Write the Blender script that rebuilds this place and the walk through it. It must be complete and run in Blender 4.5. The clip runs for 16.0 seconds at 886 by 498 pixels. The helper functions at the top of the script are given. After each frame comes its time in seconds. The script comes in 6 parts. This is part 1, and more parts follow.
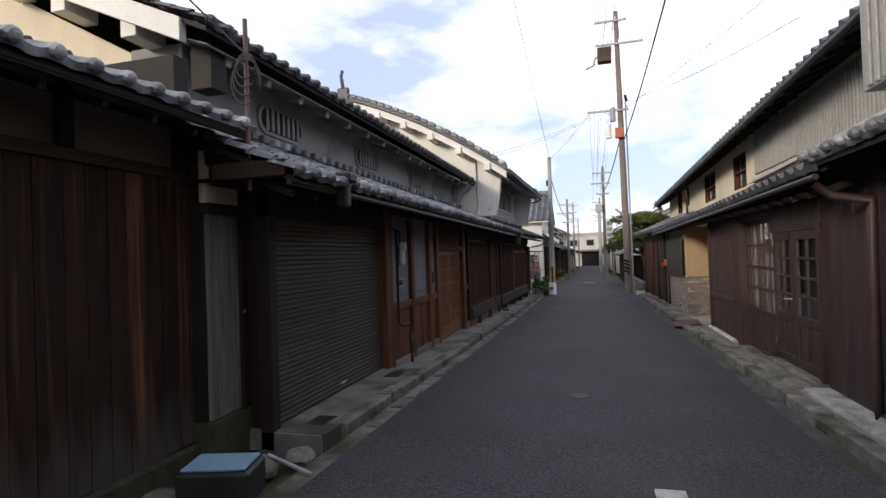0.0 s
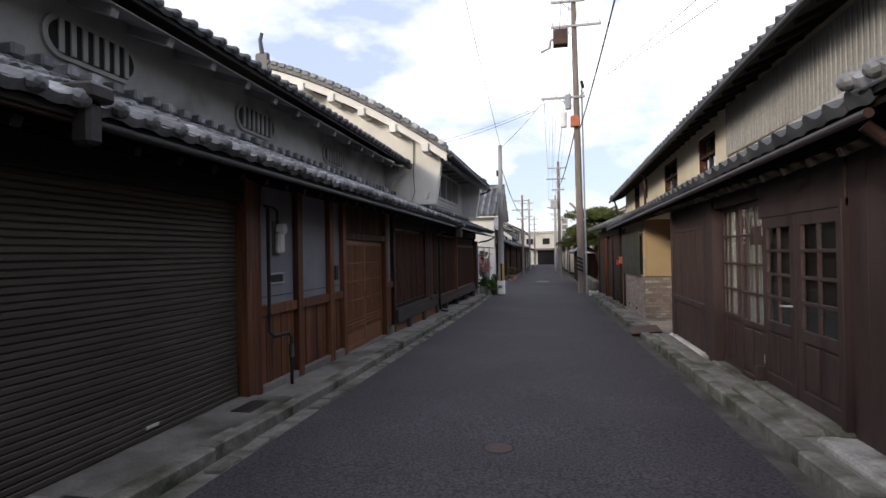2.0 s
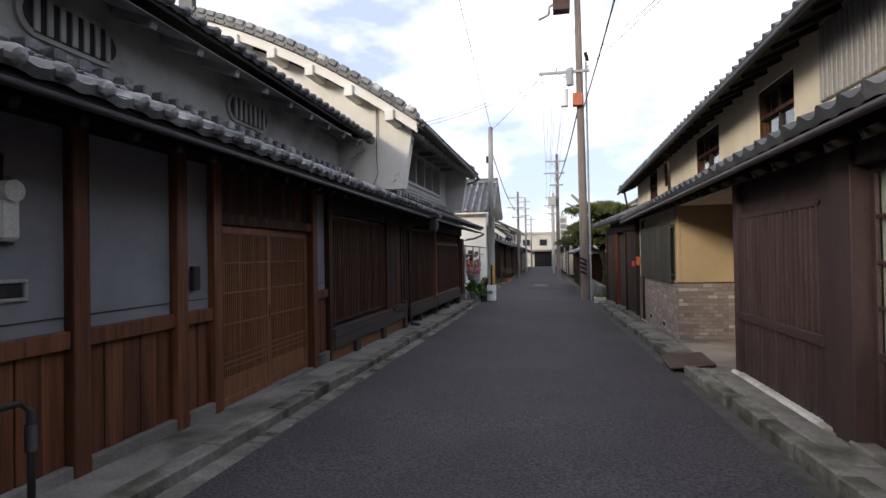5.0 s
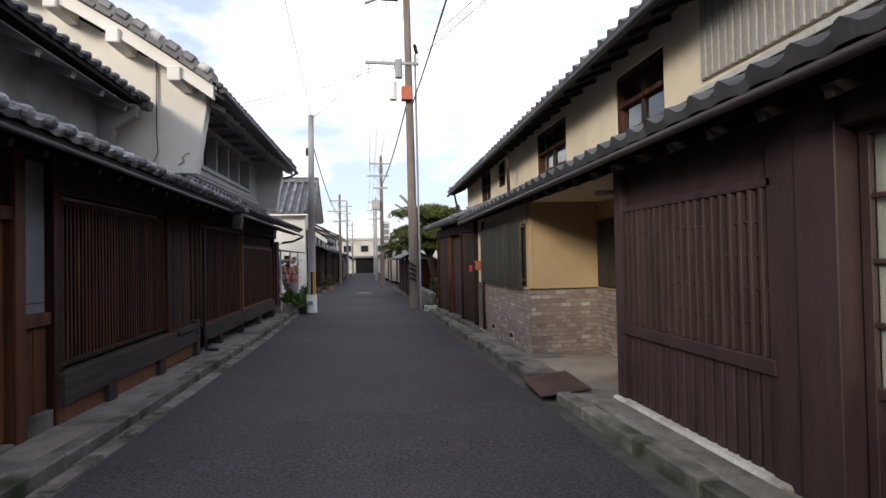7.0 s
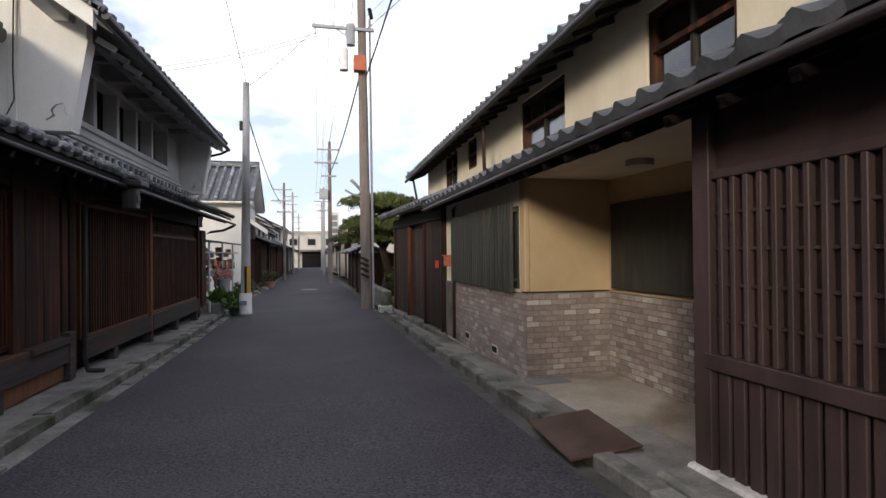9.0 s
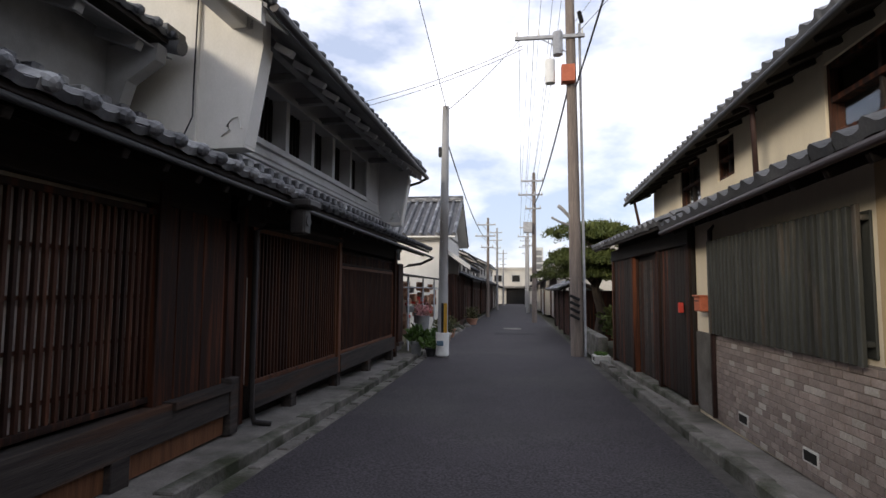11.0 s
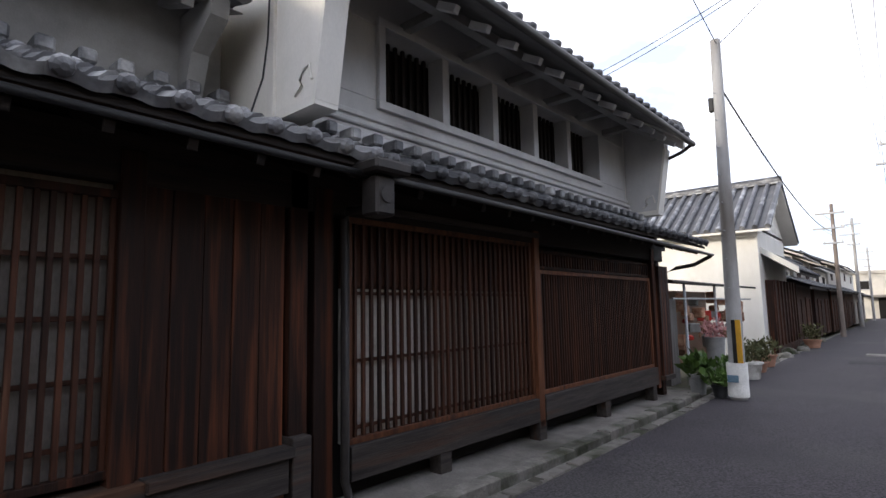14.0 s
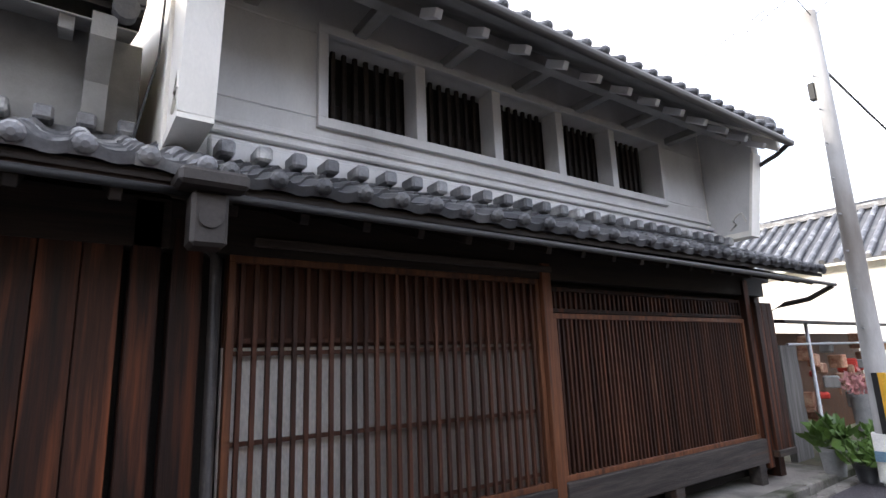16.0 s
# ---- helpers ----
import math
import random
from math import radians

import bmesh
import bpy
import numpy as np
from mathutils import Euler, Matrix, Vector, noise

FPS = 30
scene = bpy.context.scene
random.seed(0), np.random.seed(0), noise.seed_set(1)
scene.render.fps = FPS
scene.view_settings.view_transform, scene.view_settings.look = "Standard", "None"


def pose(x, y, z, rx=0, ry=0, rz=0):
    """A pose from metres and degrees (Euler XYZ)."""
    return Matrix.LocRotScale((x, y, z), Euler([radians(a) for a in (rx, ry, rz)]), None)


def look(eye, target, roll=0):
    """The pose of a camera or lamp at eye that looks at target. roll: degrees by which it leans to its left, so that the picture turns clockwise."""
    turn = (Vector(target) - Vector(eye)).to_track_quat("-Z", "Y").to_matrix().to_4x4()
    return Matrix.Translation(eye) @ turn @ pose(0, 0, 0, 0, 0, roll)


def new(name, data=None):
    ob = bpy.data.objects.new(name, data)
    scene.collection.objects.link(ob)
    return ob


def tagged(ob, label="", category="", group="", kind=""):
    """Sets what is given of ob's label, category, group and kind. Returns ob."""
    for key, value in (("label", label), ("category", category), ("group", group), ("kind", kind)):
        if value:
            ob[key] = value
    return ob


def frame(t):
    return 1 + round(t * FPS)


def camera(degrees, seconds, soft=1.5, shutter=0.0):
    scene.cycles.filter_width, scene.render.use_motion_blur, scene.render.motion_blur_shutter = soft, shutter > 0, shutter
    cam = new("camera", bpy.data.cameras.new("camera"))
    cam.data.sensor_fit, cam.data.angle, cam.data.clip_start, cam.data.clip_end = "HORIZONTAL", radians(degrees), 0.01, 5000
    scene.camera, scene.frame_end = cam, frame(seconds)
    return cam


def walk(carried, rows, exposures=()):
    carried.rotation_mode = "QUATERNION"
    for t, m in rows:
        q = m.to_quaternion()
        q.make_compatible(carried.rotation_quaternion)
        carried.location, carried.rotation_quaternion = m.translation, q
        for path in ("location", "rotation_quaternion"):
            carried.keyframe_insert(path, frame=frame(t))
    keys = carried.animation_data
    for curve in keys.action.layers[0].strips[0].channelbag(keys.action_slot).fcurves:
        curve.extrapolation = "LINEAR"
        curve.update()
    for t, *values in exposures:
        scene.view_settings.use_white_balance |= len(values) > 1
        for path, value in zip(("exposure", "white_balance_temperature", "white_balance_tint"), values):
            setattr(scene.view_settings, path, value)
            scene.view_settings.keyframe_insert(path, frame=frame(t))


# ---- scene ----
cam = camera(78.9, 16.0)
METRES, EYE, TILT, LEAN, TURN = 17.0, 1.86, 0.0, 0.0, 15.3
ROWS = [
    (0.0, 0.0, 0.0, 0.0, 0.03, 0.84, 2.01),
    (0.5, 0.011, 0.0315, -0.0014, -2.07, 1.01, 1.72),
    (1.0, 0.0232, 0.0635, -0.0035, -4.98, 0.95, 1.33),
    (1.5, 0.0362, 0.0943, -0.0054, -5.34, 0.57, 1.79),
    (2.0, 0.0477, 0.1239, -0.0077, -4.3, 0.44, 1.1),
    (2.5, 0.0597, 0.155, -0.0079, -4.56, 0.31, 0.58),
    (3.0, 0.0717, 0.1875, -0.0085, -1.59, -0.03, 0.98),
    (5.5, 0.1022, 0.3466, -0.0134, -7.48, 0.69, 0.94),
    (6.0, 0.1065, 0.3755, -0.0129, -13.37, 0.4, 0.6),
    (6.5, 0.111, 0.4042, -0.0144, -18.45, 0.75, 0.93),
    (7.0, 0.1151, 0.4325, -0.0159, -23.6, 0.99, 1.14),
    (7.5, 0.1218, 0.4601, -0.0166, -29.52, 0.79, 1.46),
    (8.0, 0.1314, 0.4894, -0.0173, -33.88, -0.2, 0.81),
    (10.5, 0.1817, 0.6414, -0.0174, -12.67, 3.02, -0.26),
    (11.0, 0.1901, 0.6717, -0.0173, -7.54, 4.35, -0.32),
    (11.5, 0.201, 0.7016, -0.0183, -2.15, 5.03, 0.25),
    (12.0, 0.2103, 0.7298, -0.0196, 3.4, 5.37, -0.02),
    (12.5, 0.222, 0.7593, -0.0198, 8.61, 5.88, -0.02),
    (13.0, 0.235, 0.7878, -0.0196, 14.53, 5.99, 0.26),
    (13.5, 0.2464, 0.816, -0.0196, 19.34, 6.13, 0.22),
    (14.0, 0.2599, 0.8417, -0.0204, 24.9, 6.38, 1.1),
    (14.5, 0.2713, 0.8677, -0.0209, 29.82, 6.2, 1.31),
    (15.0, 0.2806, 0.894, -0.0205, 31.72, 6.62, 1.77),
    (15.5, 0.2902, 0.9213, -0.0189, 35.44, 8.04, 1.9),
    (16.0, 0.2974, 0.9499, -0.0181, 38.29, 11.96, 2.13),
]
walk(cam, [(t, pose(0, 0, EYE, TILT, LEAN, TURN) @ pose(METRES * x, METRES * y, METRES * z, 90 + pitch, roll, yaw)) for t, x, y, z, yaw, pitch, roll in ROWS],
     exposures=((0.0, 0.55), (8.0, 0.65), (11.0, 0.4), (12.5, 0.2), (13.5, 0.7), (14.5, 1.5), (16.0, 2.15)))

# ---- world, sun, exposure ----
SUN_EL, SUN_AZ = radians(17), radians(214)      # low hazy sun behind and to the left of the walk
world = bpy.data.worlds.new("sky")
scene.world = world
world.use_nodes = True
wn, wl = world.node_tree.nodes, world.node_tree.links
wn.clear()
sky = wn.new("ShaderNodeTexSky")
sky.sky_type, sky.sun_disc, sky.sun_elevation, sky.sun_rotation = "NISHITA", False, SUN_EL, SUN_AZ
sky.air_density, sky.dust_density = 1.0, 1.5
tc = wn.new("ShaderNodeTexCoord")
mp = wn.new("ShaderNodeMapping")
mp.inputs["Scale"].default_value = (1.6, 1.6, 3.4)
cn = wn.new("ShaderNodeTexNoise")
cn.inputs["Scale"].default_value, cn.inputs["Detail"].default_value, cn.inputs["Roughness"].default_value = 1.5, 6, 0.55
cr = wn.new("ShaderNodeValToRGB")
cr.color_ramp.elements[0].position, cr.color_ramp.elements[1].position = 0.44, 0.58
mixc = wn.new("ShaderNodeMix")
mixc.data_type = "RGBA"
mixc.inputs["B"].default_value = (10.0, 10.0, 10.9, 1)
haze = wn.new("ShaderNodeMix")
haze.data_type = "RGBA"
haze.inputs["Factor"].default_value = 0.62
haze.inputs["B"].default_value = (6.2, 6.9, 9.1, 1)
bg = wn.new("ShaderNodeBackground")
bg.inputs["Strength"].default_value = 0.1
wo = wn.new("ShaderNodeOutputWorld")
wl.new(tc.outputs["Generated"], mp.inputs["Vector"])
wl.new(mp.outputs["Vector"], cn.inputs["Vector"])
wl.new(cn.outputs["Fac"], cr.inputs["Fac"])
wl.new(sky.outputs["Color"], haze.inputs["A"])
wl.new(haze.outputs["Result"], mixc.inputs["A"])
wl.new(cr.outputs["Color"], mixc.inputs["Factor"])
wl.new(mixc.outputs["Result"], bg.inputs["Color"])
wl.new(bg.outputs["Background"], wo.inputs["Surface"])
sun = new("sun", bpy.data.lights.new("sun", "SUN"))
sun.data.energy, sun.data.angle, sun.data.color = 1.7, radians(12), (1.0, 0.90, 0.76)
to_sun = Vector((math.sin(SUN_AZ) * math.cos(SUN_EL), math.cos(SUN_AZ) * math.cos(SUN_EL), math.sin(SUN_EL)))
sun.matrix_world = look(to_sun * 100, (0, 0, 0))


# ---- materials ----
def mat(name, c1, c2, scale=(1, 1, 1), noise_scale=4.0, rough=0.75, bump=0.25, fine=60.0, metal=0.0, rnd=0.2, stain_or_glint=None, stain_glint_scale=0.7, stain_glint_at=(0.5, 0.7), rough_var=0.15, spec=0.3, own=False, grain=0.14):
    """Procedural surface: two scales of colour noise, stains or painted glints, fine relief and a random tone for each
    object.
    """
    m = bpy.data.materials.new(name)
    m.use_nodes = True
    n, l = m.node_tree.nodes, m.node_tree.links
    b = n["Principled BSDF"]
    geo = n.new("ShaderNodeNewGeometry")
    info = n.new("ShaderNodeObjectInfo")
    add = n.new("ShaderNodeVectorMath")
    add.operation = "MULTIPLY_ADD"
    l.new(info.outputs["Random"], add.inputs[0])
    add.inputs[1].default_value = (17.0, 23.0, 11.0) if own else (0, 0, 0)
    l.new(geo.outputs["Position"], add.inputs[2])
    mpn = n.new("ShaderNodeMapping")
    mpn.inputs["Scale"].default_value = scale
    l.new(add.outputs["Vector"], mpn.inputs["Vector"])
    n1 = n.new("ShaderNodeTexNoise")
    n1.inputs["Scale"].default_value, n1.inputs["Detail"].default_value, n1.inputs["Roughness"].default_value = noise_scale, 7, 0.65
    l.new(mpn.outputs["Vector"], n1.inputs["Vector"])
    ramp = n.new("ShaderNodeValToRGB")
    ramp.color_ramp.elements[0].position, ramp.color_ramp.elements[1].position = 0.32, 0.68
    ramp.color_ramp.elements[0].color, ramp.color_ramp.elements[1].color = (*c1, 1), (*c2, 1)
    l.new(n1.outputs["Fac"], ramp.inputs["Fac"])
    colour = ramp.outputs["Color"]
    if stain_or_glint:
        n3 = n.new("ShaderNodeTexNoise")
        n3.inputs["Scale"].default_value, n3.inputs["Detail"].default_value = stain_glint_scale, 8
        l.new(mpn.outputs["Vector"], n3.inputs["Vector"])
        r3 = n.new("ShaderNodeValToRGB")
        r3.color_ramp.elements[0].position, r3.color_ramp.elements[1].position = stain_glint_at
        l.new(n3.outputs["Fac"], r3.inputs["Fac"])
        mx = n.new("ShaderNodeMix")
        mx.data_type = "RGBA"
        l.new(r3.outputs["Color"], mx.inputs["Factor"])
        l.new(colour, mx.inputs["A"])
        mx.inputs["B"].default_value = (*stain_or_glint, 1)
        colour = mx.outputs["Result"]
    hsv = n.new("ShaderNodeHueSaturation")
    tone = n.new("ShaderNodeMapRange")
    tone.inputs["To Min"].default_value, tone.inputs["To Max"].default_value = 1 - rnd, 1 + rnd
    l.new(info.outputs["Random"], tone.inputs["Value"])
    l.new(colour, hsv.inputs["Color"])
    l.new(hsv.outputs["Color"], b.inputs["Base Color"])
    n2 = n.new("ShaderNodeTexNoise")
    n2.inputs["Scale"].default_value, n2.inputs["Detail"].default_value = fine, 4
    l.new(mpn.outputs["Vector"], n2.inputs["Vector"])
    gr = n.new("ShaderNodeMapRange")
    gr.inputs["From Min"].default_value, gr.inputs["From Max"].default_value = 0.3, 0.7
    gr.inputs["To Min"].default_value, gr.inputs["To Max"].default_value = 1 - grain, 1 + grain
    l.new(n2.outputs["Fac"], gr.inputs["Value"])
    mul = n.new("ShaderNodeMath")
    mul.operation = "MULTIPLY"
    l.new(tone.outputs["Result"], mul.inputs[0])
    l.new(gr.outputs["Result"], mul.inputs[1])
    l.new(mul.outputs[0], hsv.inputs["Value"])
    bp = n.new("ShaderNodeBump")
    bp.inputs["Strength"].default_value, bp.inputs["Distance"].default_value = bump, 0.01
    l.new(n2.outputs["Fac"], bp.inputs["Height"])
    l.new(bp.outputs["Normal"], b.inputs["Normal"])
    rr = n.new("ShaderNodeMapRange")
    rr.inputs["To Min"].default_value, rr.inputs["To Max"].default_value = max(0.03, rough - rough_var), min(1, rough + rough_var)
    l.new(n1.outputs["Fac"], rr.inputs["Value"])
    l.new(rr.outputs["Result"], b.inputs["Roughness"])
    b.inputs["Metallic"].default_value = metal
    b.inputs["Specular IOR Level"].default_value = spec
    return m


VERT = (14, 14, 0.7)      # grain that runs upright
ALONG = (14, 0.7, 14)     # grain that runs along the street
ASPHALT = mat("asphalt", (0.055, 0.048, 0.053), (0.086, 0.076, 0.083), noise_scale=0.9, rough=0.85, bump=0.7, fine=48, stain_or_glint=(0.09, 0.084, 0.082), stain_glint_scale=0.35, stain_glint_at=(0.52, 0.72), grain=0.6)
PATCH = mat("asphalt_patch", (0.030, 0.029, 0.031), (0.05, 0.047, 0.048), noise_scale=3, rough=0.85, bump=0.6, fine=110)
CONC = mat("concrete", (0.15, 0.135, 0.12), (0.26, 0.24, 0.215), noise_scale=2.5, rough=0.85, bump=0.4, fine=50, stain_or_glint=(0.07, 0.065, 0.05), stain_glint_scale=1.1, stain_glint_at=(0.48, 0.66), own=True)
STONE = mat("kerb_stone", (0.14, 0.13, 0.11), (0.28, 0.26, 0.23), noise_scale=5, rough=0.85, bump=0.7, fine=35, stain_or_glint=(0.05, 0.055, 0.03), stain_glint_scale=2.0, stain_glint_at=(0.45, 0.66), own=True)
PALE = mat("pale_mortar", (0.42, 0.40, 0.36), (0.58, 0.56, 0.52), noise_scale=5, rough=0.9, bump=0.5, fine=40, stain_or_glint=(0.2, 0.18, 0.15), stain_glint_scale=3)
MOSS = mat("mossy_earth", (0.035, 0.03, 0.02), (0.08, 0.075, 0.04), noise_scale=6, rough=0.95, bump=0.8, fine=30, stain_or_glint=(0.03, 0.045, 0.015), stain_glint_scale=2)
GUTTER = mat("gutter_stone", (0.05, 0.048, 0.042), (0.11, 0.10, 0.088), noise_scale=4, rough=0.9, bump=0.6, fine=40, stain_or_glint=(0.03, 0.035, 0.02), stain_glint_scale=1.5)
DARKWOOD = mat("dark_wood", (0.011, 0.005, 0.003), (0.044, 0.016, 0.008), VERT, 1.6, 0.7, 0.35, 8, rnd=0.4, stain_or_glint=(0.15, 0.045, 0.017), stain_glint_scale=0.8, stain_glint_at=(0.50, 0.74), own=True)
SOOT = mat("sooty_wood", (0.010, 0.008, 0.007), (0.030, 0.022, 0.017), ALONG, 1.6, 0.7, 0.3, 8, rnd=0.3, own=True)
LATTICE = mat("lattice_wood", (0.023, 0.009, 0.005), (0.076, 0.028, 0.014), VERT, 1.5, 0.62, 0.3, 8, rnd=0.45, stain_or_glint=(0.13, 0.065, 0.038), stain_glint_scale=1.2, stain_glint_at=(0.6, 0.8), own=True)
REDWOOD = mat("red_brown_wood", (0.075, 0.027, 0.013), (0.19, 0.075, 0.034), VERT, 1.4, 0.55, 0.3, 8, rnd=0.3, stain_or_glint=(0.05, 0.022, 0.014), stain_glint_scale=0.9, own=True)
HONEY = mat("honey_wood", (0.13, 0.053, 0.024), (0.25, 0.115, 0.055), VERT, 1.4, 0.5, 0.25, 8, rnd=0.2, own=True)
BEAM = mat("beam_wood", (0.022, 0.014, 0.010), (0.060, 0.034, 0.022), ALONG, 1.5, 0.7, 0.35, 8, rnd=0.3, own=True)
GREYBEAM = mat("weathered_board", (0.024, 0.020, 0.018), (0.075, 0.063, 0.055), ALONG, 1.3, 0.75, 0.4, 8, rnd=0.15, stain_or_glint=(0.09, 0.045, 0.025), stain_glint_scale=0.6, stain_glint_at=(0.55, 0.75), own=True)
GREYDOOR = mat("grey_boards", (0.08, 0.075, 0.068), (0.19, 0.18, 0.165), VERT, 1.3, 0.8, 0.4, 8, rnd=0.25, own=True)
BROWNPAINT = mat("brown_paint", (0.040, 0.025, 0.023), (0.064, 0.040, 0.038), (6, 6, 1.2), 2, 0.55, 0.2, 30, rnd=0.08, stain_or_glint=(0.030, 0.019, 0.018), stain_glint_scale=1.0)
GREYPLASTER = mat("grey_plaster", (0.185, 0.185, 0.20), (0.25, 0.25, 0.27), noise_scale=1.5, rough=0.85, bump=0.15, fine=80, rnd=0.05, grain=0.03)
# Smoke-grey walls; also paints the shade under the plastered townhouse's upper eave.
SMOKE = mat("smoky_plaster", (0.21, 0.205, 0.195), (0.34, 0.33, 0.315), noise_scale=1.2, rough=0.85, bump=0.2, fine=60, rnd=0.05, stain_or_glint=(0.11, 0.105, 0.10), stain_glint_scale=0.8, grain=0.03)
WHITE = mat("white_plaster", (0.70, 0.67, 0.60), (0.83, 0.80, 0.74), (1, 1, 0.5), 1.1, 0.85, 0.12, 60, rnd=0.03, stain_or_glint=(0.52, 0.48, 0.40), stain_glint_scale=0.9, stain_glint_at=(0.6, 0.85), grain=0.03)
FRONT = mat("grey_white_plaster", (0.46, 0.455, 0.45), (0.60, 0.595, 0.58), (1, 1, 0.5), 1.1, 0.85, 0.15, 60, rnd=0.04, stain_or_glint=(0.27, 0.26, 0.25), stain_glint_scale=0.9, stain_glint_at=(0.55, 0.85), grain=0.03)
CREAM = mat("cream_plaster", (0.62, 0.53, 0.38), (0.76, 0.67, 0.50), (1, 1, 0.4), 1.0, 0.85, 0.15, 60, rnd=0.03, stain_or_glint=(0.42, 0.36, 0.27), stain_glint_scale=1.0, stain_glint_at=(0.58, 0.85), grain=0.03)
YELLOW = mat("yellow_plaster", (0.43, 0.305, 0.165), (0.52, 0.38, 0.22), noise_scale=1.2, rough=0.85, bump=0.25, fine=90, rnd=0.03, grain=0.03)
SHEDPLASTER = mat("shed_plaster", (0.25, 0.225, 0.18), (0.35, 0.32, 0.26), noise_scale=1.2, rough=0.9, bump=0.3, fine=60, stain_or_glint=(0.15, 0.13, 0.10), stain_glint_scale=1.2, grain=0.03)
# Pale blotches put sunlit highlights into the tile colour.
KAWARA = mat("clay_tile", (0.055, 0.056, 0.060), (0.19, 0.19, 0.195), noise_scale=3, rough=0.5, bump=0.25, fine=40, rnd=0.35, stain_or_glint=(0.48, 0.48, 0.47), stain_glint_scale=2.6, stain_glint_at=(0.52, 0.70), spec=0.5, own=True)
KAWARA_D = mat("dark_clay_tile", (0.035, 0.036, 0.040), (0.085, 0.086, 0.09), noise_scale=3, rough=0.5, bump=0.25, fine=40, rnd=0.3, stain_or_glint=(0.14, 0.14, 0.135), stain_glint_scale=1.8, stain_glint_at=(0.55, 0.8), spec=0.5)
SHUTTER = mat("shutter_metal", (0.070, 0.059, 0.049), (0.100, 0.086, 0.071), (1, 1, 6), 1.5, 0.5, 0.1, 60, 0.3, 0.05)
PIPE = mat("dull_pipe", (0.030, 0.027, 0.025), (0.055, 0.048, 0.044), noise_scale=6, rough=0.5, bump=0.1, metal=0.2, rnd=0.1)
COPPER = mat("brown_pipe", (0.045, 0.027, 0.024), (0.07, 0.040, 0.035), noise_scale=6, rough=0.45, bump=0.1, rnd=0.1)
POLEC = mat("pole_concrete", (0.25, 0.245, 0.235), (0.36, 0.35, 0.335), (1, 1, 0.3), 4, 0.8, 0.3, 60, rnd=0.06, stain_or_glint=(0.17, 0.15, 0.13), stain_glint_scale=1.5, grain=0.03)
POLEW = mat("pole_weathered", (0.12, 0.095, 0.08), (0.22, 0.18, 0.15), (6, 6, 0.4), 3, 0.85, 0.4, 20, rnd=0.06)
STEEL = mat("galvanised", (0.28, 0.28, 0.28), (0.42, 0.42, 0.42), noise_scale=8, rough=0.5, bump=0.1, metal=0.5, rnd=0.1)
WIRE = mat("wire_black", (0.02, 0.02, 0.022), (0.04, 0.04, 0.042), noise_scale=8, rough=0.6, bump=0.0)
RUST = mat("rusty_plate", (0.055, 0.032, 0.025), (0.10, 0.058, 0.045), noise_scale=3, rough=0.6, bump=0.3, stain_or_glint=(0.04, 0.025, 0.02), stain_glint_scale=2)
ORANGE = mat("orange_paint", (0.34, 0.09, 0.045), (0.44, 0.13, 0.065), noise_scale=5, rough=0.5, bump=0.1)
RED = mat("red_paint", (0.45, 0.04, 0.03), (0.55, 0.06, 0.04), noise_scale=5, rough=0.5, bump=0.1)
YPAINT = mat("yellow_paint", (0.62, 0.33, 0.03), (0.72, 0.40, 0.05), noise_scale=5, rough=0.5, bump=0.1)
BLACK = mat("black_plastic", (0.014, 0.014, 0.015), (0.03, 0.03, 0.03), noise_scale=5, rough=0.45, bump=0.1)
BLUE = mat("blue_lid", (0.16, 0.27, 0.36), (0.22, 0.34, 0.43), noise_scale=4, rough=0.5, bump=0.1)
IVORY = mat("ivory_plastic", (0.50, 0.49, 0.45), (0.62, 0.61, 0.57), noise_scale=5, rough=0.5, bump=0.05)
CORR = mat("grey_siding", (0.30, 0.285, 0.26), (0.38, 0.365, 0.335), (1, 1, 0.5), 1.5, 0.55, 0.1, 40, 0.1, 0.05)
GREENIRON = mat("dark_green_iron", (0.028, 0.029, 0.025), (0.052, 0.053, 0.045), (4, 4, 0.6), 3, 0.6, 0.2, 40, rnd=0.2, stain_or_glint=(0.10, 0.075, 0.055), stain_glint_scale=1.4, stain_glint_at=(0.6, 0.8))
GROUT = mat("grout", (0.16, 0.135, 0.115), (0.21, 0.18, 0.155), noise_scale=8, rough=0.9, bump=0.3)
BRICK = mat("brick_tile", (0.225, 0.175, 0.15), (0.35, 0.29, 0.26), noise_scale=6, rough=0.5, bump=0.15, fine=60, rnd=0.25, own=True, spec=0.5)
BRICKP = mat("pale_brick_tile", (0.38, 0.34, 0.30), (0.48, 0.44, 0.40), noise_scale=6, rough=0.5, bump=0.15, fine=60, rnd=0.15, own=True)
# Near-black colour stands in for the shade inside rooms and openings.
INSIDE_DARK = mat("dim_inside", (0.012, 0.011, 0.010), (0.02, 0.018, 0.016), noise_scale=2, rough=0.9, bump=0.0)
# Pale screen, brightened to stand for reflections in the glass behind the lattice.
SHOJI = mat("pale_screen", (0.48, 0.46, 0.41), (0.62, 0.60, 0.55), (1, 1, 0.4), 1.0, 0.8, 0.05, 60, stain_or_glint=(0.16, 0.14, 0.12), stain_glint_scale=0.5, stain_glint_at=(0.42, 0.62))
CURTAIN = mat("net_curtain", (0.22, 0.22, 0.205), (0.32, 0.32, 0.30), (8, 8, 0.3), 1.5, 0.9, 0.1, 30, grain=0.03)
NEEDLE = mat("pine_needles", (0.050, 0.070, 0.016), (0.125, 0.14, 0.038), noise_scale=3, rough=0.7, bump=0.0)
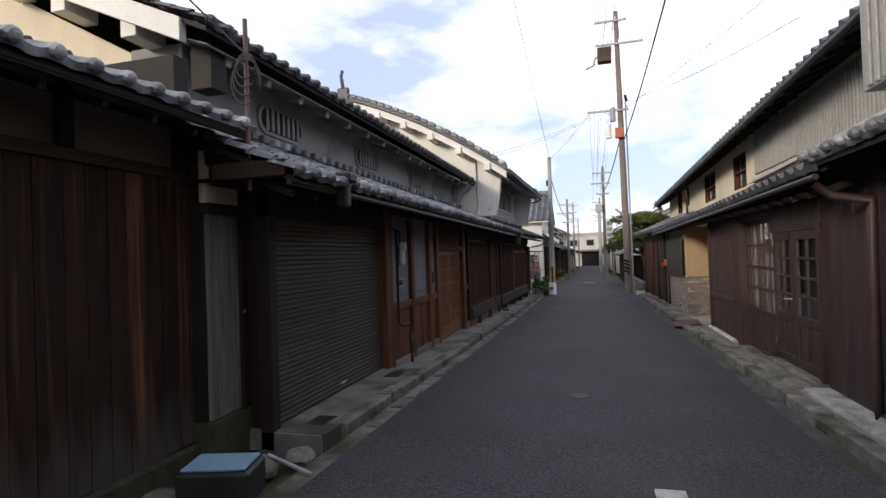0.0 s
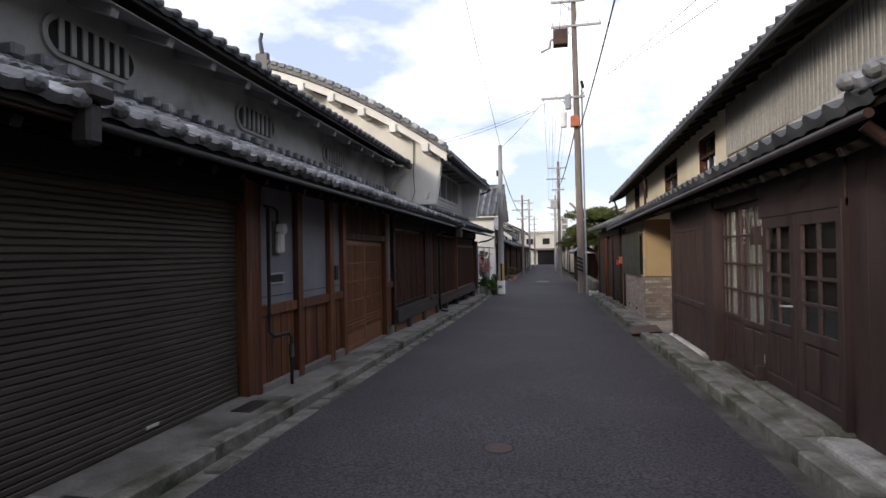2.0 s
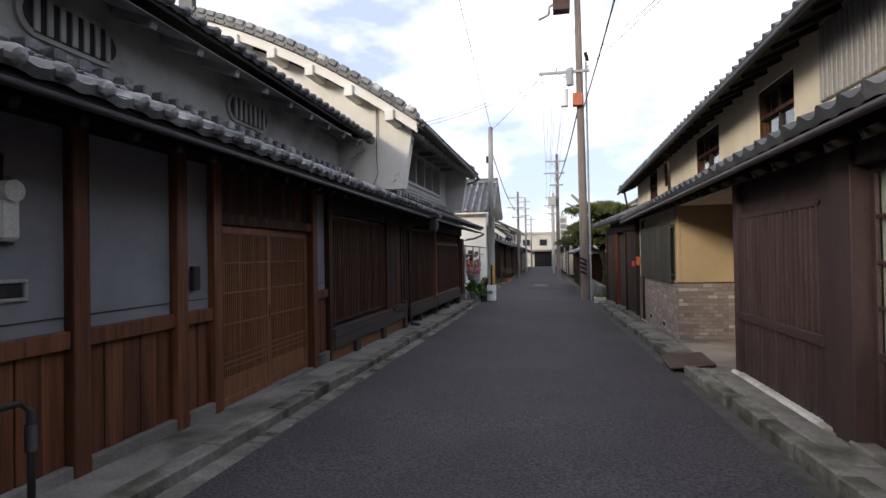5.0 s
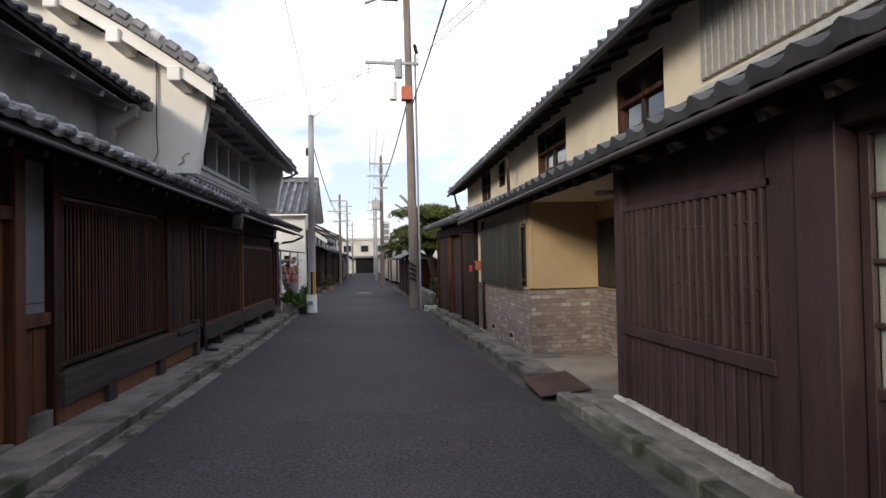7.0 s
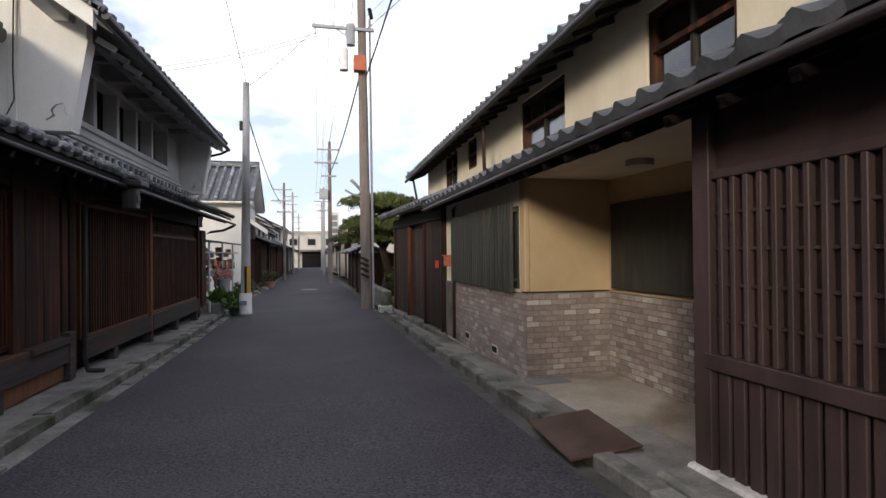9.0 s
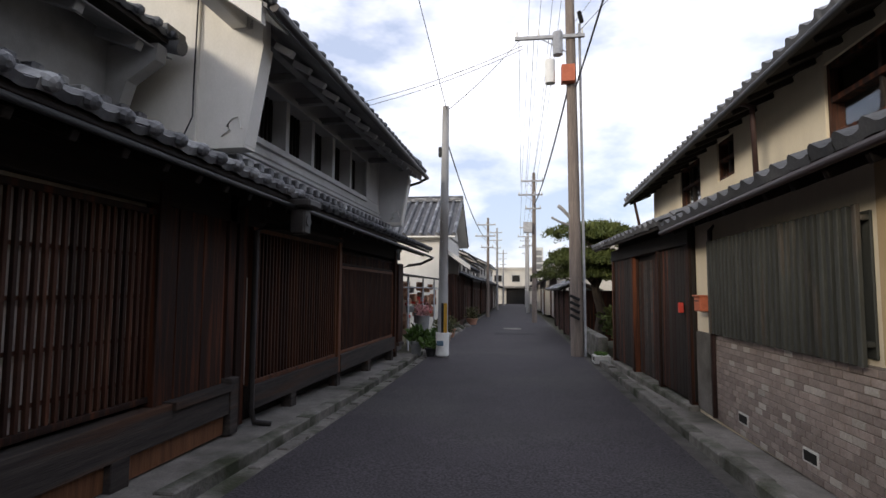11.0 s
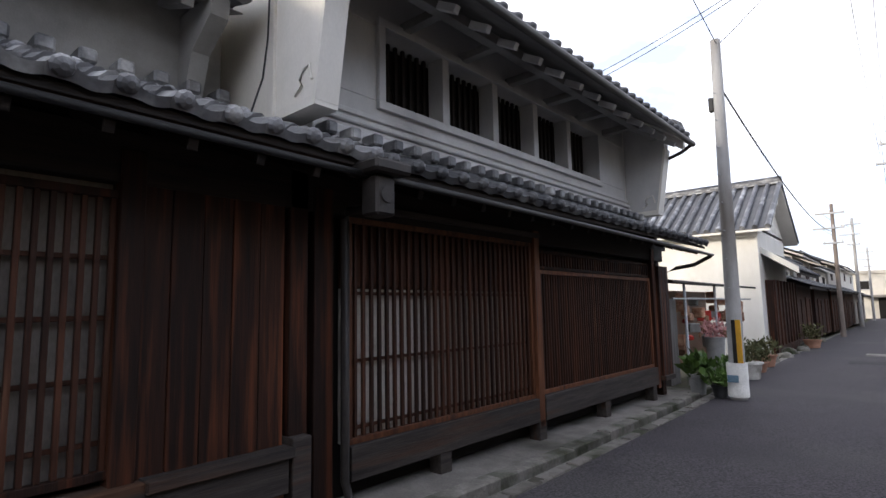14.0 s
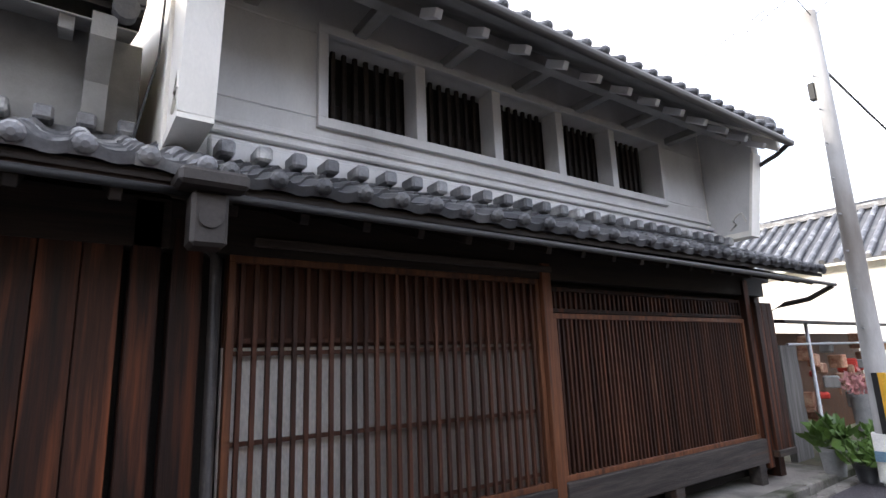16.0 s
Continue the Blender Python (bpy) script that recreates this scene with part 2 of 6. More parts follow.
LEAF = mat("green_leaves", (0.045, 0.10, 0.018), (0.13, 0.22, 0.045), noise_scale=4, rough=0.55, bump=0.0)
DRYLEAF = mat("mixed_leaves", (0.06, 0.075, 0.03), (0.16, 0.15, 0.07), noise_scale=4, rough=0.7, bump=0.0)
PINK = mat("pink_bloom", (0.45, 0.20, 0.20), (0.60, 0.33, 0.31), noise_scale=4, rough=0.7, bump=0.0)
BARK = mat("bark", (0.04, 0.03, 0.022), (0.10, 0.075, 0.055), (5, 5, 1), 3, 0.9, 0.7, 20)
PORCH = mat("porch_screed", (0.30, 0.255, 0.20), (0.42, 0.37, 0.30), noise_scale=2.2, rough=0.8, bump=0.3, fine=50, stain_or_glint=(0.17, 0.12, 0.08), stain_glint_scale=0.9, stain_glint_at=(0.52, 0.7))
POT = mat("pot_grey", (0.16, 0.16, 0.155), (0.24, 0.24, 0.23), noise_scale=5, rough=0.6, bump=0.1)
TERRA = mat("terracotta", (0.24, 0.12, 0.075), (0.33, 0.18, 0.12), noise_scale=5, rough=0.8, bump=0.2)
GOODS = mat("mixed_goods", (0.25, 0.09, 0.05), (0.55, 0.36, 0.24), noise_scale=9, rough=0.8, bump=0.2, rnd=0.5, own=True)
FARWALL = mat("far_render", (0.44, 0.41, 0.36), (0.54, 0.51, 0.45), noise_scale=1, rough=0.85, bump=0.1, rnd=0.12, stain_or_glint=(0.33, 0.31, 0.28), stain_glint_scale=0.5, grain=0.03)
SHED = mat("shed_planks", (0.017, 0.009, 0.006), (0.055, 0.025, 0.014), VERT, 1.5, 0.75, 0.45, 8, rnd=0.4, stain_or_glint=(0.16, 0.065, 0.028), stain_glint_scale=0.9, stain_glint_at=(0.55, 0.74), own=True)


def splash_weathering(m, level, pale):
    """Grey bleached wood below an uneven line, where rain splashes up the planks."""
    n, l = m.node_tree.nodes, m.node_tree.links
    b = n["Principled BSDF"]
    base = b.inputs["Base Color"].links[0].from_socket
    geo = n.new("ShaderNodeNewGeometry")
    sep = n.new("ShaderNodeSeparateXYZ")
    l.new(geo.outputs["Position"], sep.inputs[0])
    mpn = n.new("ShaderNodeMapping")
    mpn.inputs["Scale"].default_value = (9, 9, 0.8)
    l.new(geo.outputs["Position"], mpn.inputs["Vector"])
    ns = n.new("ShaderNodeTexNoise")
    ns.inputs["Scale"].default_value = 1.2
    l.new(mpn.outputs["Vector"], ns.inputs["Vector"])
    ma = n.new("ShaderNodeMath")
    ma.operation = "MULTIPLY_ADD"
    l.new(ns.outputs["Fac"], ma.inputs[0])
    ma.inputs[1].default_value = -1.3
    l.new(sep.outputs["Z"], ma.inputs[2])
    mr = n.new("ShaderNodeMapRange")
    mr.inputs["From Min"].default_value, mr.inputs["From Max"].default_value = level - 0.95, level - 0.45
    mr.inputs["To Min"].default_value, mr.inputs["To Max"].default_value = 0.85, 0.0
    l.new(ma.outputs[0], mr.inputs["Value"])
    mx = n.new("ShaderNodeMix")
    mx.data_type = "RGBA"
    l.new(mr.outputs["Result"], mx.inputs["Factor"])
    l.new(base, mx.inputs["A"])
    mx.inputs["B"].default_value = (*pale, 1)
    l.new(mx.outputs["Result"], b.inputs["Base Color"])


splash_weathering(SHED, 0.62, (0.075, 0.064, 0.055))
GLASS = bpy.data.materials.new("window_glass")
GLASS.use_nodes = True
_g = GLASS.node_tree.nodes["Principled BSDF"]
_g.inputs["Base Color"].default_value, _g.inputs["Roughness"].default_value = (0.9, 0.93, 0.93, 1), 0.04
_g.inputs["Transmission Weight"].default_value, _g.inputs["IOR"].default_value = 1.0, 1.45


# ---- building blocks ----
BOXES = {}


def box_mesh(sx, sy, sz, bev, material):
    key = (round(sx, 3), round(sy, 3), round(sz, 3), round(bev, 4), material.name)
    if key not in BOXES:
        bm = bmesh.new()
        bmesh.ops.create_cube(bm, size=1, matrix=Matrix.Diagonal((key[0], key[1], key[2], 1)))
        if bev > 0:
            bmesh.ops.bevel(bm, geom=bm.edges[:], offset=min(bev, 0.3 * min(key[:3])), segments=1, affect="EDGES", profile=0.5)
        me = bpy.data.meshes.new("box")
        bm.to_mesh(me)
        bm.free()
        me.materials.append(material)
        BOXES[key] = me
    return BOXES[key]


def slab(name, x0, x1, y0, y1, z0, z1, material, parent=None, label="", bev=0.006, rot=(0, 0, 0)):
    """A bevelled block between two corners, as an object with its origin in its middle."""
    ob = new(name, box_mesh(abs(x1 - x0), abs(y1 - y0), abs(z1 - z0), bev, material))
    ob.matrix_basis = pose((x0 + x1) / 2, (y0 + y1) / 2, (z0 + z1) / 2, *rot)
    ob.parent = parent
    if parent and parent.type == "MESH":      # sizes are given in the whole thing's measure
        ob.matrix_parent_inverse = parent.matrix_basis.inverted()
    if label:
        tagged(ob, label)
    return ob


def part(name, bm, material, parent=None, label="", smooth=False):
    me = bpy.data.meshes.new(name)
    bm.to_mesh(me)
    bm.free()
    me.materials.append(material)
    if smooth:
        for p in me.polygons:
            p.use_smooth = True
    ob = new(name, me)
    ob.parent = parent
    if label:
        tagged(ob, label)
    return ob


def raw(name, verts, faces, material, parent=None, label="", smooth=False):
    me = bpy.data.meshes.new(name)
    me.from_pydata(verts, [], faces)
    me.update()
    me.materials.append(material)
    if smooth:
        for p in me.polygons:
            p.use_smooth = True
    ob = new(name, me)
    ob.parent = parent
    if label:
        tagged(ob, label)
    return ob


def thing(name, label, category, group="", kind="", at=(0, 0, 0), turn=0):
    ob = new(name)
    ob.empty_display_size = 0.2
    ob.matrix_basis = pose(*at, 0, 0, turn)
    return tagged(ob, label, category, group, kind)


def tube(name, pts, r, material, parent=None, label="", sides=8, r1=None, caps=True):
    """A round rod along a line of points, tapering from r to r1."""
    pts = [Vector(p) for p in pts]
    r1 = r if r1 is None else r1
    verts, faces = [], []
    for i, p in enumerate(pts):
        d = (pts[min(i + 1, len(pts) - 1)] - pts[max(i - 1, 0)]).normalized()
        a = d.cross(Vector((0, 0, 1)) if abs(d.z) < 0.9 else Vector((1, 0, 0))).normalized()
        b = d.cross(a)
        rad = r + (r1 - r) * i / max(1, len(pts) - 1)
        for k in range(sides):
            an = 2 * math.pi * k / sides
            verts.append(p + rad * (math.cos(an) * a + math.sin(an) * b))
    for i in range(len(pts) - 1):
        for k in range(sides):
            k2 = (k + 1) % sides
            faces.append((i * sides + k, i * sides + k2, (i + 1) * sides + k2, (i + 1) * sides + k))
    if caps:
        faces.append(tuple(range(sides)))
        faces.append(tuple(range(len(verts) - sides, len(verts))))
    ob = raw(name, verts, faces, material, parent, label)
    for p in ob.data.polygons[:-2]:
        p.use_smooth = True
    return ob


def prism(name, outline, axis, a0, a1, material, parent=None, label=""):
    """A plate cut to an outline of (p, q) and given thickness from a0 to a1 along an axis ('x': p=y; 'y': p=x; q is z)."""
    n = len(outline)
    verts = []
    for a in (a0, a1):
        for p, q in outline:
            verts.append((a, p, q) if axis == "x" else (p, a, q))
    faces = [tuple(range(n)), tuple(range(2 * n - 1, n - 1, -1))]
    faces += [(i, n + i, n + (i + 1) % n, (i + 1) % n) for i in range(n)]
    ob = raw(name, verts, faces, material, parent, label)
    bm = bmesh.new()
    bm.from_mesh(ob.data)
    bmesh.ops.recalc_face_normals(bm, faces=bm.faces)
    bm.to_mesh(ob.data)
    bm.free()
    return ob


TW, TL = 0.27, 0.235


def tile_shape(eave, disc=True):
    """One pantile: a roll on one side, a shallow trough, a thick front edge; eave tiles end in a round face."""
    seg = 8
    prof = []
    for i in range(seg + 1):
        u = i / seg
        h = 0.05 * math.sin(math.pi * u / 0.45) if u < 0.45 else -0.016 * math.sin(math.pi * (u - 0.45) / 0.55)
        prof.append((u * TW, h))
    verts = [(u, 0.0, h - 0.004) for u, h in prof] + [(u, 0.0, h + 0.026) for u, h in prof] + [(u, TL * 1.12, h + 0.0) for u, h in prof]
    k = seg + 1
    faces = []
    for i in range(seg):
        faces.append((i, i + 1, k + i + 1, k + i))
        faces.append((k + i, k + i + 1, 2 * k + i + 1, 2 * k + i))
    if eave and not disc:
        b2 = len(verts)
        for i, (u, h) in enumerate(prof):
            verts += [(u, -0.004, h + 0.03), (u, -0.004, min(h, 0.0) - 0.035)]
        faces += [(b2 + 2 * i, b2 + 2 * i + 1, b2 + 2 * i + 3, b2 + 2 * i + 2) for i in range(seg)]
    if eave and disc:
        base = len(verts)
        c = (0.225 * TW, 0.03)
        for r, yy in ((0.046, 0.03), (0.054, -0.012), (0.044, -0.042), (0.018, -0.058)):
            for j in range(10):
                an = 2 * math.pi * j / 10
                verts.append((c[0] + r * math.cos(an), yy, c[1] + r * math.sin(an)))
        for q in range(3):
            for j in range(10):
                faces.append((base + q * 10 + j, base + q * 10 + (j + 1) % 10, base + q * 10 + 10 + (j + 1) % 10, base + q * 10 + 10 + j))
        faces.append(tuple(range(base + 30, base + 40)))
        b2 = len(verts)
        for u, h in prof:
            verts += [(u, -0.004, h + 0.028), (u, -0.004, min(h, 0.0) - 0.03)]
        faces += [(b2 + 2 * i, b2 + 2 * i + 1, b2 + 2 * i + 3, b2 + 2 * i + 2) for i in range(seg)]
    return verts, faces


TILES = {}


def tiles(parent, origin, u, v, width, length, material, pieces=False, disc=True, big=1.0):
    """Rows of pantiles over a slope: u along the eave, v up the slope. Pieces: each tile an object of its own."""
    u, v, o = Vector(u).normalized(), Vector(v).normalized(), Vector(origin)
    w = u.cross(v)
    nu, nv = int(round(width / (TW * big))), max(1, int(round(length / (TL * big))))
    su, sv = width / (nu * TW), length / (nv * TL)
    rot = Matrix((u, v, w)).transposed()
    verts, faces = [], []
    rng = random.Random(int(abs(o.x * 31 + o.y * 17)) + nu)
    for j in range(nv):
        for i in range(nu):
            p = o + u * (i * TW * su) + v * (j * TL * sv) + w * (0.006 * rng.random())
            if pieces:
                key = (j == 0, disc, material.name)
                if key not in TILES:
                    tv, tf = tile_shape(j == 0, disc)
                    me = bpy.data.meshes.new("roof_tile")
                    me.from_pydata(tv, [], tf)
                    me.materials.append(material)
                    me.update()
                    TILES[key] = me
                ob = new("roof_tile", TILES[key])
                tilt = Euler((rng.gauss(0, 0.012), rng.gauss(0, 0.012), rng.gauss(0, 0.008))).to_matrix()
                ob.matrix_basis = Matrix.Translation(p) @ (rot @ tilt).to_4x4() @ Matrix.Diagonal((su, sv, 1, 1))
                ob.parent = parent
            else:
                tv, tf = tile_shape(j == 0, disc)
                b = len(verts)
                dz = rng.gauss(0, 0.003)
                for a in tv:
                    q = p + rot @ Vector((a[0] * su, a[1] * sv, a[2] * big + dz))
                    verts.append(q)
                faces += [tuple(b + k for k in f) for f in tf]
    if not pieces:
        ob = raw("roof_covering", verts, faces, material, parent)
        tagged(ob, kind="stuff")
        return ob


def deck(name, x0, z0, x1, z1, y0, y1, thick, material, parent):
    """A sloping roof board from (x0, z0) to (x1, z1), below the tiles."""
    return prism(name, [(x0, z0 - thick), (x1, z1 - thick), (x1, z1), (x0, z0)], "y", y0, y1, material, parent)


def ridge(parent, x, y0, y1, z, material, along="y"):
    """A ridge of stacked flat tiles with a round cap."""
    for k, (hw, h) in enumerate(((0.16, 0.0), (0.13, 0.07), (0.11, 0.13))):
        if along == "y":
            slab("ridge_course", x - hw, x + hw, y0, y1, z + h, z + h + 0.06, material, parent)
        else:
            slab("ridge_course", y0, y1, x - hw, x + hw, z + h, z + h + 0.06, material, parent)
    a, b = ((x, y0, z + 0.21), (x, y1, z + 0.21)) if along == "y" else ((y0, x, z + 0.21), (y1, x, z + 0.21))
    tube("ridge_cap", [a, b], 0.085, material, parent)


def frame_mesh(name, x, y0, y1, z0, z1, w, d, material, parent, label="", mid=()):
    """A rectangular frame in the plane of a street front, with extra rails at heights mid."""
    bm = bmesh.new()
    bars = [(y0, y1, z0, z0 + w), (y0, y1, z1 - w, z1), (y0, y0 + w, z0 + w, z1 - w), (y1 - w, y1, z0 + w, z1 - w)] + [(y0 + w, y1 - w, m - w / 2, m + w / 2) for m in mid]
    for a, b, c, e in bars:
        r = bmesh.ops.create_cube(bm, size=1, matrix=pose(x, (a + b) / 2, (c + e) / 2) @ Matrix.Diagonal((d, b - a, e - c, 1)))
    bmesh.ops.bevel(bm, geom=bm.edges[:], offset=0.004, segments=1, affect="EDGES", profile=0.5)
    return part(name, bm, material, parent, label)


def lattice(parent, x, y0, y1, z0, z1, step, material, rails=(), depth=0.035, wide=0.03, frame_w=0.05, name="lattice", mf=None, label=""):
    """An upright lattice facing the street: a frame that carries slats and cross rails."""
    sgn = 1 if x < 0 else -1
    lat = frame_mesh(name, x, y0, y1, z0, z1, frame_w, 0.06, mf or material, parent, label)
    n = int((y1 - y0 - 2 * frame_w) / step)
    for i in range(n):
        yc = y0 + frame_w + (i + 0.5) * (y1 - y0 - 2 * frame_w) / n
        slab("slat", x - depth / 2, x + depth / 2, yc - wide / 2, yc + wide / 2, z0 + frame_w, z1 - frame_w, material, lat, bev=0.003)
    for z in rails:
        slab("cross_rail", x - sgn * (depth / 2 + 0.014), x - sgn * depth / 2, y0 + frame_w, y1 - frame_w, z - 0.015, z + 0.015, material, lat, bev=0.003)
    return lat


# ---- ground, road, gutters ----
def road_z(y):
    """Height of the lane, which falls gently along the walk."""
    return 0.28 - 0.0175 * y if y < 20 else -0.07 - 0.008 * (y - 20)


raw("ground", [(-400, -300, 5.3), (400, -300, 5.3), (400, 20, -0.3), (-400, 20, -0.3), (400, 600, -4.94), (-400, 600, -4.94)], [(0, 1, 2, 3), (3, 2, 4, 5)], MOSS)
tagged(bpy.data.objects["ground"], "bare dark earth between and behind the houses", "ground", kind="structure")


def edge_l(y):
    """Left edge of the asphalt."""
    return -2.10 if y < 24 else -2.10 - 0.02 * min(10, y - 24)


def edge_r(y):
    return 1.78


def strip(name, left, right, z, y0, y1, material, step=1.0, thick=0.22):
    """A flat run of paving between two edges that follow the street."""
    n = max(1, int((y1 - y0) / step))
    verts, faces = [], []
    for i in range(n + 1):
        y = y0 + (y1 - y0) * i / n
        a, b = left(y), right(y)
        h = z + road_z(y)
        verts += [(a, y, h), (b, y, h), (b, y, h - thick), (a, y, h - thick)]
        if i:
            k = 4 * i
            faces += [(k - 4, k - 3, k + 1, k), (k - 3, k - 2, k + 2, k + 1), (k - 1, k - 4, k, k + 3)]
    faces += [(0, 3, 2, 1), (4 * n, 4 * n + 1, 4 * n + 2, 4 * n + 3)]
    return raw(name, verts, faces, material)


road = tagged(strip("road", edge_l, edge_r, 0.0, -25, 140, ASPHALT), "dark grey asphalt lane with a worn surface", "road", kind="structure")
tagged(slab("road_marking", 0.36, 0.56, 3.72, 3.96, 0.17, 0.219, PALE, bev=0.002), "worn patch of white paint on the asphalt", "road marking", kind="structure")
cover = thing("manhole_cover", "small round iron cover set in the asphalt", "manhole", at=(-0.19, 6.55, road_z(6.55)))
tube("lid", [(0, 0, -0.02), (0, 0, 0.006)], 0.11, RUST, cover, sides=20)
tube("rim", [(0, 0, -0.02), (0, 0, 0.004)], 0.13, PATCH, cover, sides=20)
for nm, x0, x1, y0, y1 in (("road_patch", -0.75, 0.85, 33.6, 34.3), ("road_patch", -0.5, 0.3, 36.6, 37.6)):
    tagged(slab(nm, x0, x1, y0, y1, road_z(y1) - 0.05, road_z(y0) + 0.004, PATCH if y0 < 35 else CONC), "patched rectangle in the asphalt lane", "road patch", kind="structure")

# gutters: a stone lip beside the asphalt, a dark channel, then the paved strip along the houses
tagged(strip("gutter_left", lambda y: edge_l(y) - 0.20, edge_l, -0.012, -20, 60, STONE), "worn stone gutter lip beside the lane", "gutter", kind="structure")
tagged(strip("gutter_right", edge_r, lambda y: edge_r(y) + 0.16, -0.012, -20, 60, GUTTER), "mossy stone gutter lip beside the lane", "gutter", kind="structure")
pave_l = tagged(strip("pavement_left", lambda y: -3.6, lambda y: edge_l(y) - 0.36, 0.035, 4.6, 26.0, CONC, thick=0.2), "worn concrete apron along the house fronts", "pavement", kind="structure")
pave_r = tagged(strip("pavement_right", lambda y: edge_r(y) + 0.24, lambda y: 2.75, 0.06, 3.0, 25.5, CONC, thick=0.2), "worn concrete apron along the house fronts", "pavement", kind="structure")
rng = random.Random(5)
y = 4.9
while y < 26:
    ln = rng.uniform(0.7, 1.5)
    ex = edge_l(y + ln / 2)
    slab("kerb_stone", ex - 0.46, ex - 0.28, y, y + ln - 0.012, road_z(y) - 0.16, road_z(y + ln / 2) + 0.05 + rng.uniform(-0.012, 0.012), STONE, pave_l, bev=0.012, rot=(-0.9, 0, rng.gauss(-1.2, 0.4)))
    y += ln
y = 3.2
while y < 25:
    ln = rng.uniform(0.6, 1.3)
    ex = edge_r(y + ln / 2)
    if not 12.9 < y + ln / 2 < 14.8:
        slab("kerb_stone", ex + 0.18, ex + 0.34, y, y + ln - 0.012, road_z(y) - 0.16, road_z(y + ln / 2) + 0.10 + rng.uniform(-0.02, 0.015), STONE, pave_r, bev=0.014, rot=(-0.9, 0, rng.gauss(1, 0.4)))
    y += ln
for k in range(60):      # broken lip stones
    y = rng.uniform(5, 26)
    ex = edge_l(y)
    slab("lip_stone", ex - 0.16, ex - 0.03, y, y + rng.uniform(0.12, 0.4), road_z(y) - 0.07, road_z(y + 0.1) + 0.008, CONC, pave_l, bev=0.01, rot=(rng.gauss(0, 1), rng.gauss(0, 2), rng.gauss(0, 4)))


# ---- old shed at the start of the walk ----
shed = thing("storage_shed", "old timber shed with dark weathered planks under a plaster band", "shed", at=(-3.504, 0, 0.167))
shed.scale = (0.91, 0.91, 0.91)
slab("wall", -3.2, -0.06, -6, 4.5, -0.2, 3.2, SHEDPLASTER, shed, "dull plaster wall")
slab("wall_head", -0.3, -0.055, -6, 4.5, 3.2, 3.37, SHEDPLASTER, shed)
prism("end_gable", [(-3.2, 3.2), (-0.06, 3.2), (-0.06, 3.36), (-3.2, 4.5)], "y", 4.35, 4.5, SHEDPLASTER, shed)
rng = random.Random(8)
y = -2.2
while y < 4.36:
    w = rng.uniform(0.17, 0.24)
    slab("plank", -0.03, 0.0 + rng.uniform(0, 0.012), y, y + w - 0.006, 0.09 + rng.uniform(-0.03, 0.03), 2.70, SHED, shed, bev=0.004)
    y += w
slab("sill_beam", -0.05, 0.03, -2.2, 4.5, 2.70, 2.80, BEAM, shed)
slab("footing", -0.1, 0.06, -6, 4.55, -0.25, 0.10, MOSS, shed, "mossy stone footing", bev=0.03)
for y in (0.9, 2.35, 3.22, 4.42):
    slab("post", -0.06, 0.02, y - 0.06, y + 0.06, 2.8, 3.3, SOOT, shed)
deck("roof_deck", 0.70, 3.14, -3.2, 4.6, -6, 4.60, 0.05, SOOT, shed)
tiles(shed, (0.74, -1.5, 3.17), (0, 1, 0), (-0.936, 0, 0.35), 6.1, 4.0, KAWARA)
slab("fascia", 0.64, 0.69, -6, 4.62, 3.07, 3.13, BEAM, shed)
slab("end_beam", -0.1, 0.66, 4.50, 4.60, 2.93, 3.05, BEAM, shed)
for y in np.arange(-1.5, 4.5, 0.45):
    slab("rafter", -0.05, 0.62, y, y + 0.05, 3.10, 3.16, SOOT, shed, rot=(0, 20, 0))
# grey door between the shed and the shuttered shop
door = thing("door_1", "weathered grey board door below a plaster strip", "door", kind="structure", at=(-3.331, 0, 0.167))
door.scale = (0.91, 0.91, 0.91)
for k in range(4):
    slab("plank", -0.03, 0.0, 4.52 + 0.145 * k, 4.66 + 0.145 * k, 0.32, 2.38, GREYDOOR, door, bev=0.004)
slab("lintel", -0.05, 0.05, 4.5, 5.15, 2.38, 2.48, BEAM, door)
slab("transom", -0.06, 0.02, 4.5, 5.15, 2.48, 3.0, CREAM, door, "pale plaster strip over the door")
slab("threshold", -0.2, 0.05, 4.5, 5.15, -0.25, 0.31, MOSS, door)
# shade behind the door planks, painted as a near-black panel
slab("back_panel", -0.3, -0.04, 4.5, 5.2, 0.3, 2.5, INSIDE_DARK, door)
tube("knob", [(0.0, 5.03, 1.35), (0.05, 5.03, 1.35)], 0.018, STEEL, door)
slab("jamb", -0.1, 0.04, 5.0, 5.095, 0.2, 2.9, SOOT, door)
slab("return_wall", -0.1, 0.27, 5.10, 5.20, -0.2, 2.75, DARKWOOD, door)
slab("side_closing", -3.0, -0.31, 4.5, 4.7, 0.0, 4.0, SOOT, door)
# mast with coiled cable
mast = thing("antenna_mast", "rusty steel mast with a loose coil of black cable", "mast", at=(-2.803, 4.022, 0.167))
mast.scale = (0.91, 0.91, 0.91)
tube("pole", [(0, 0, 2.55), (0, 0, 4.18)], 0.022, RUST, mast)
tube("bracket", [(0, 0, 3.02), (-0.35, -0.05, 3.05)], 0.015, RUST, mast)
for k in range(4):
    a0 = 0.5 * k
    tube("coil", [(0.02 + 0.10 * math.cos(a + a0) * (1 + 0.2 * k), -0.04, 3.72 - 0.05 * k + (0.12 + 0.03 * k) * math.sin(a + a0)) for a in np.linspace(0, 6.2, 18)], 0.007, WIRE, mast, sides=5)
tube("lead_in", [(0, 0, 3.85), (-0.5, -1.0, 4.6), (-1.4, -3.0, 6.2)], 0.009, WIRE, mast, sides=5)
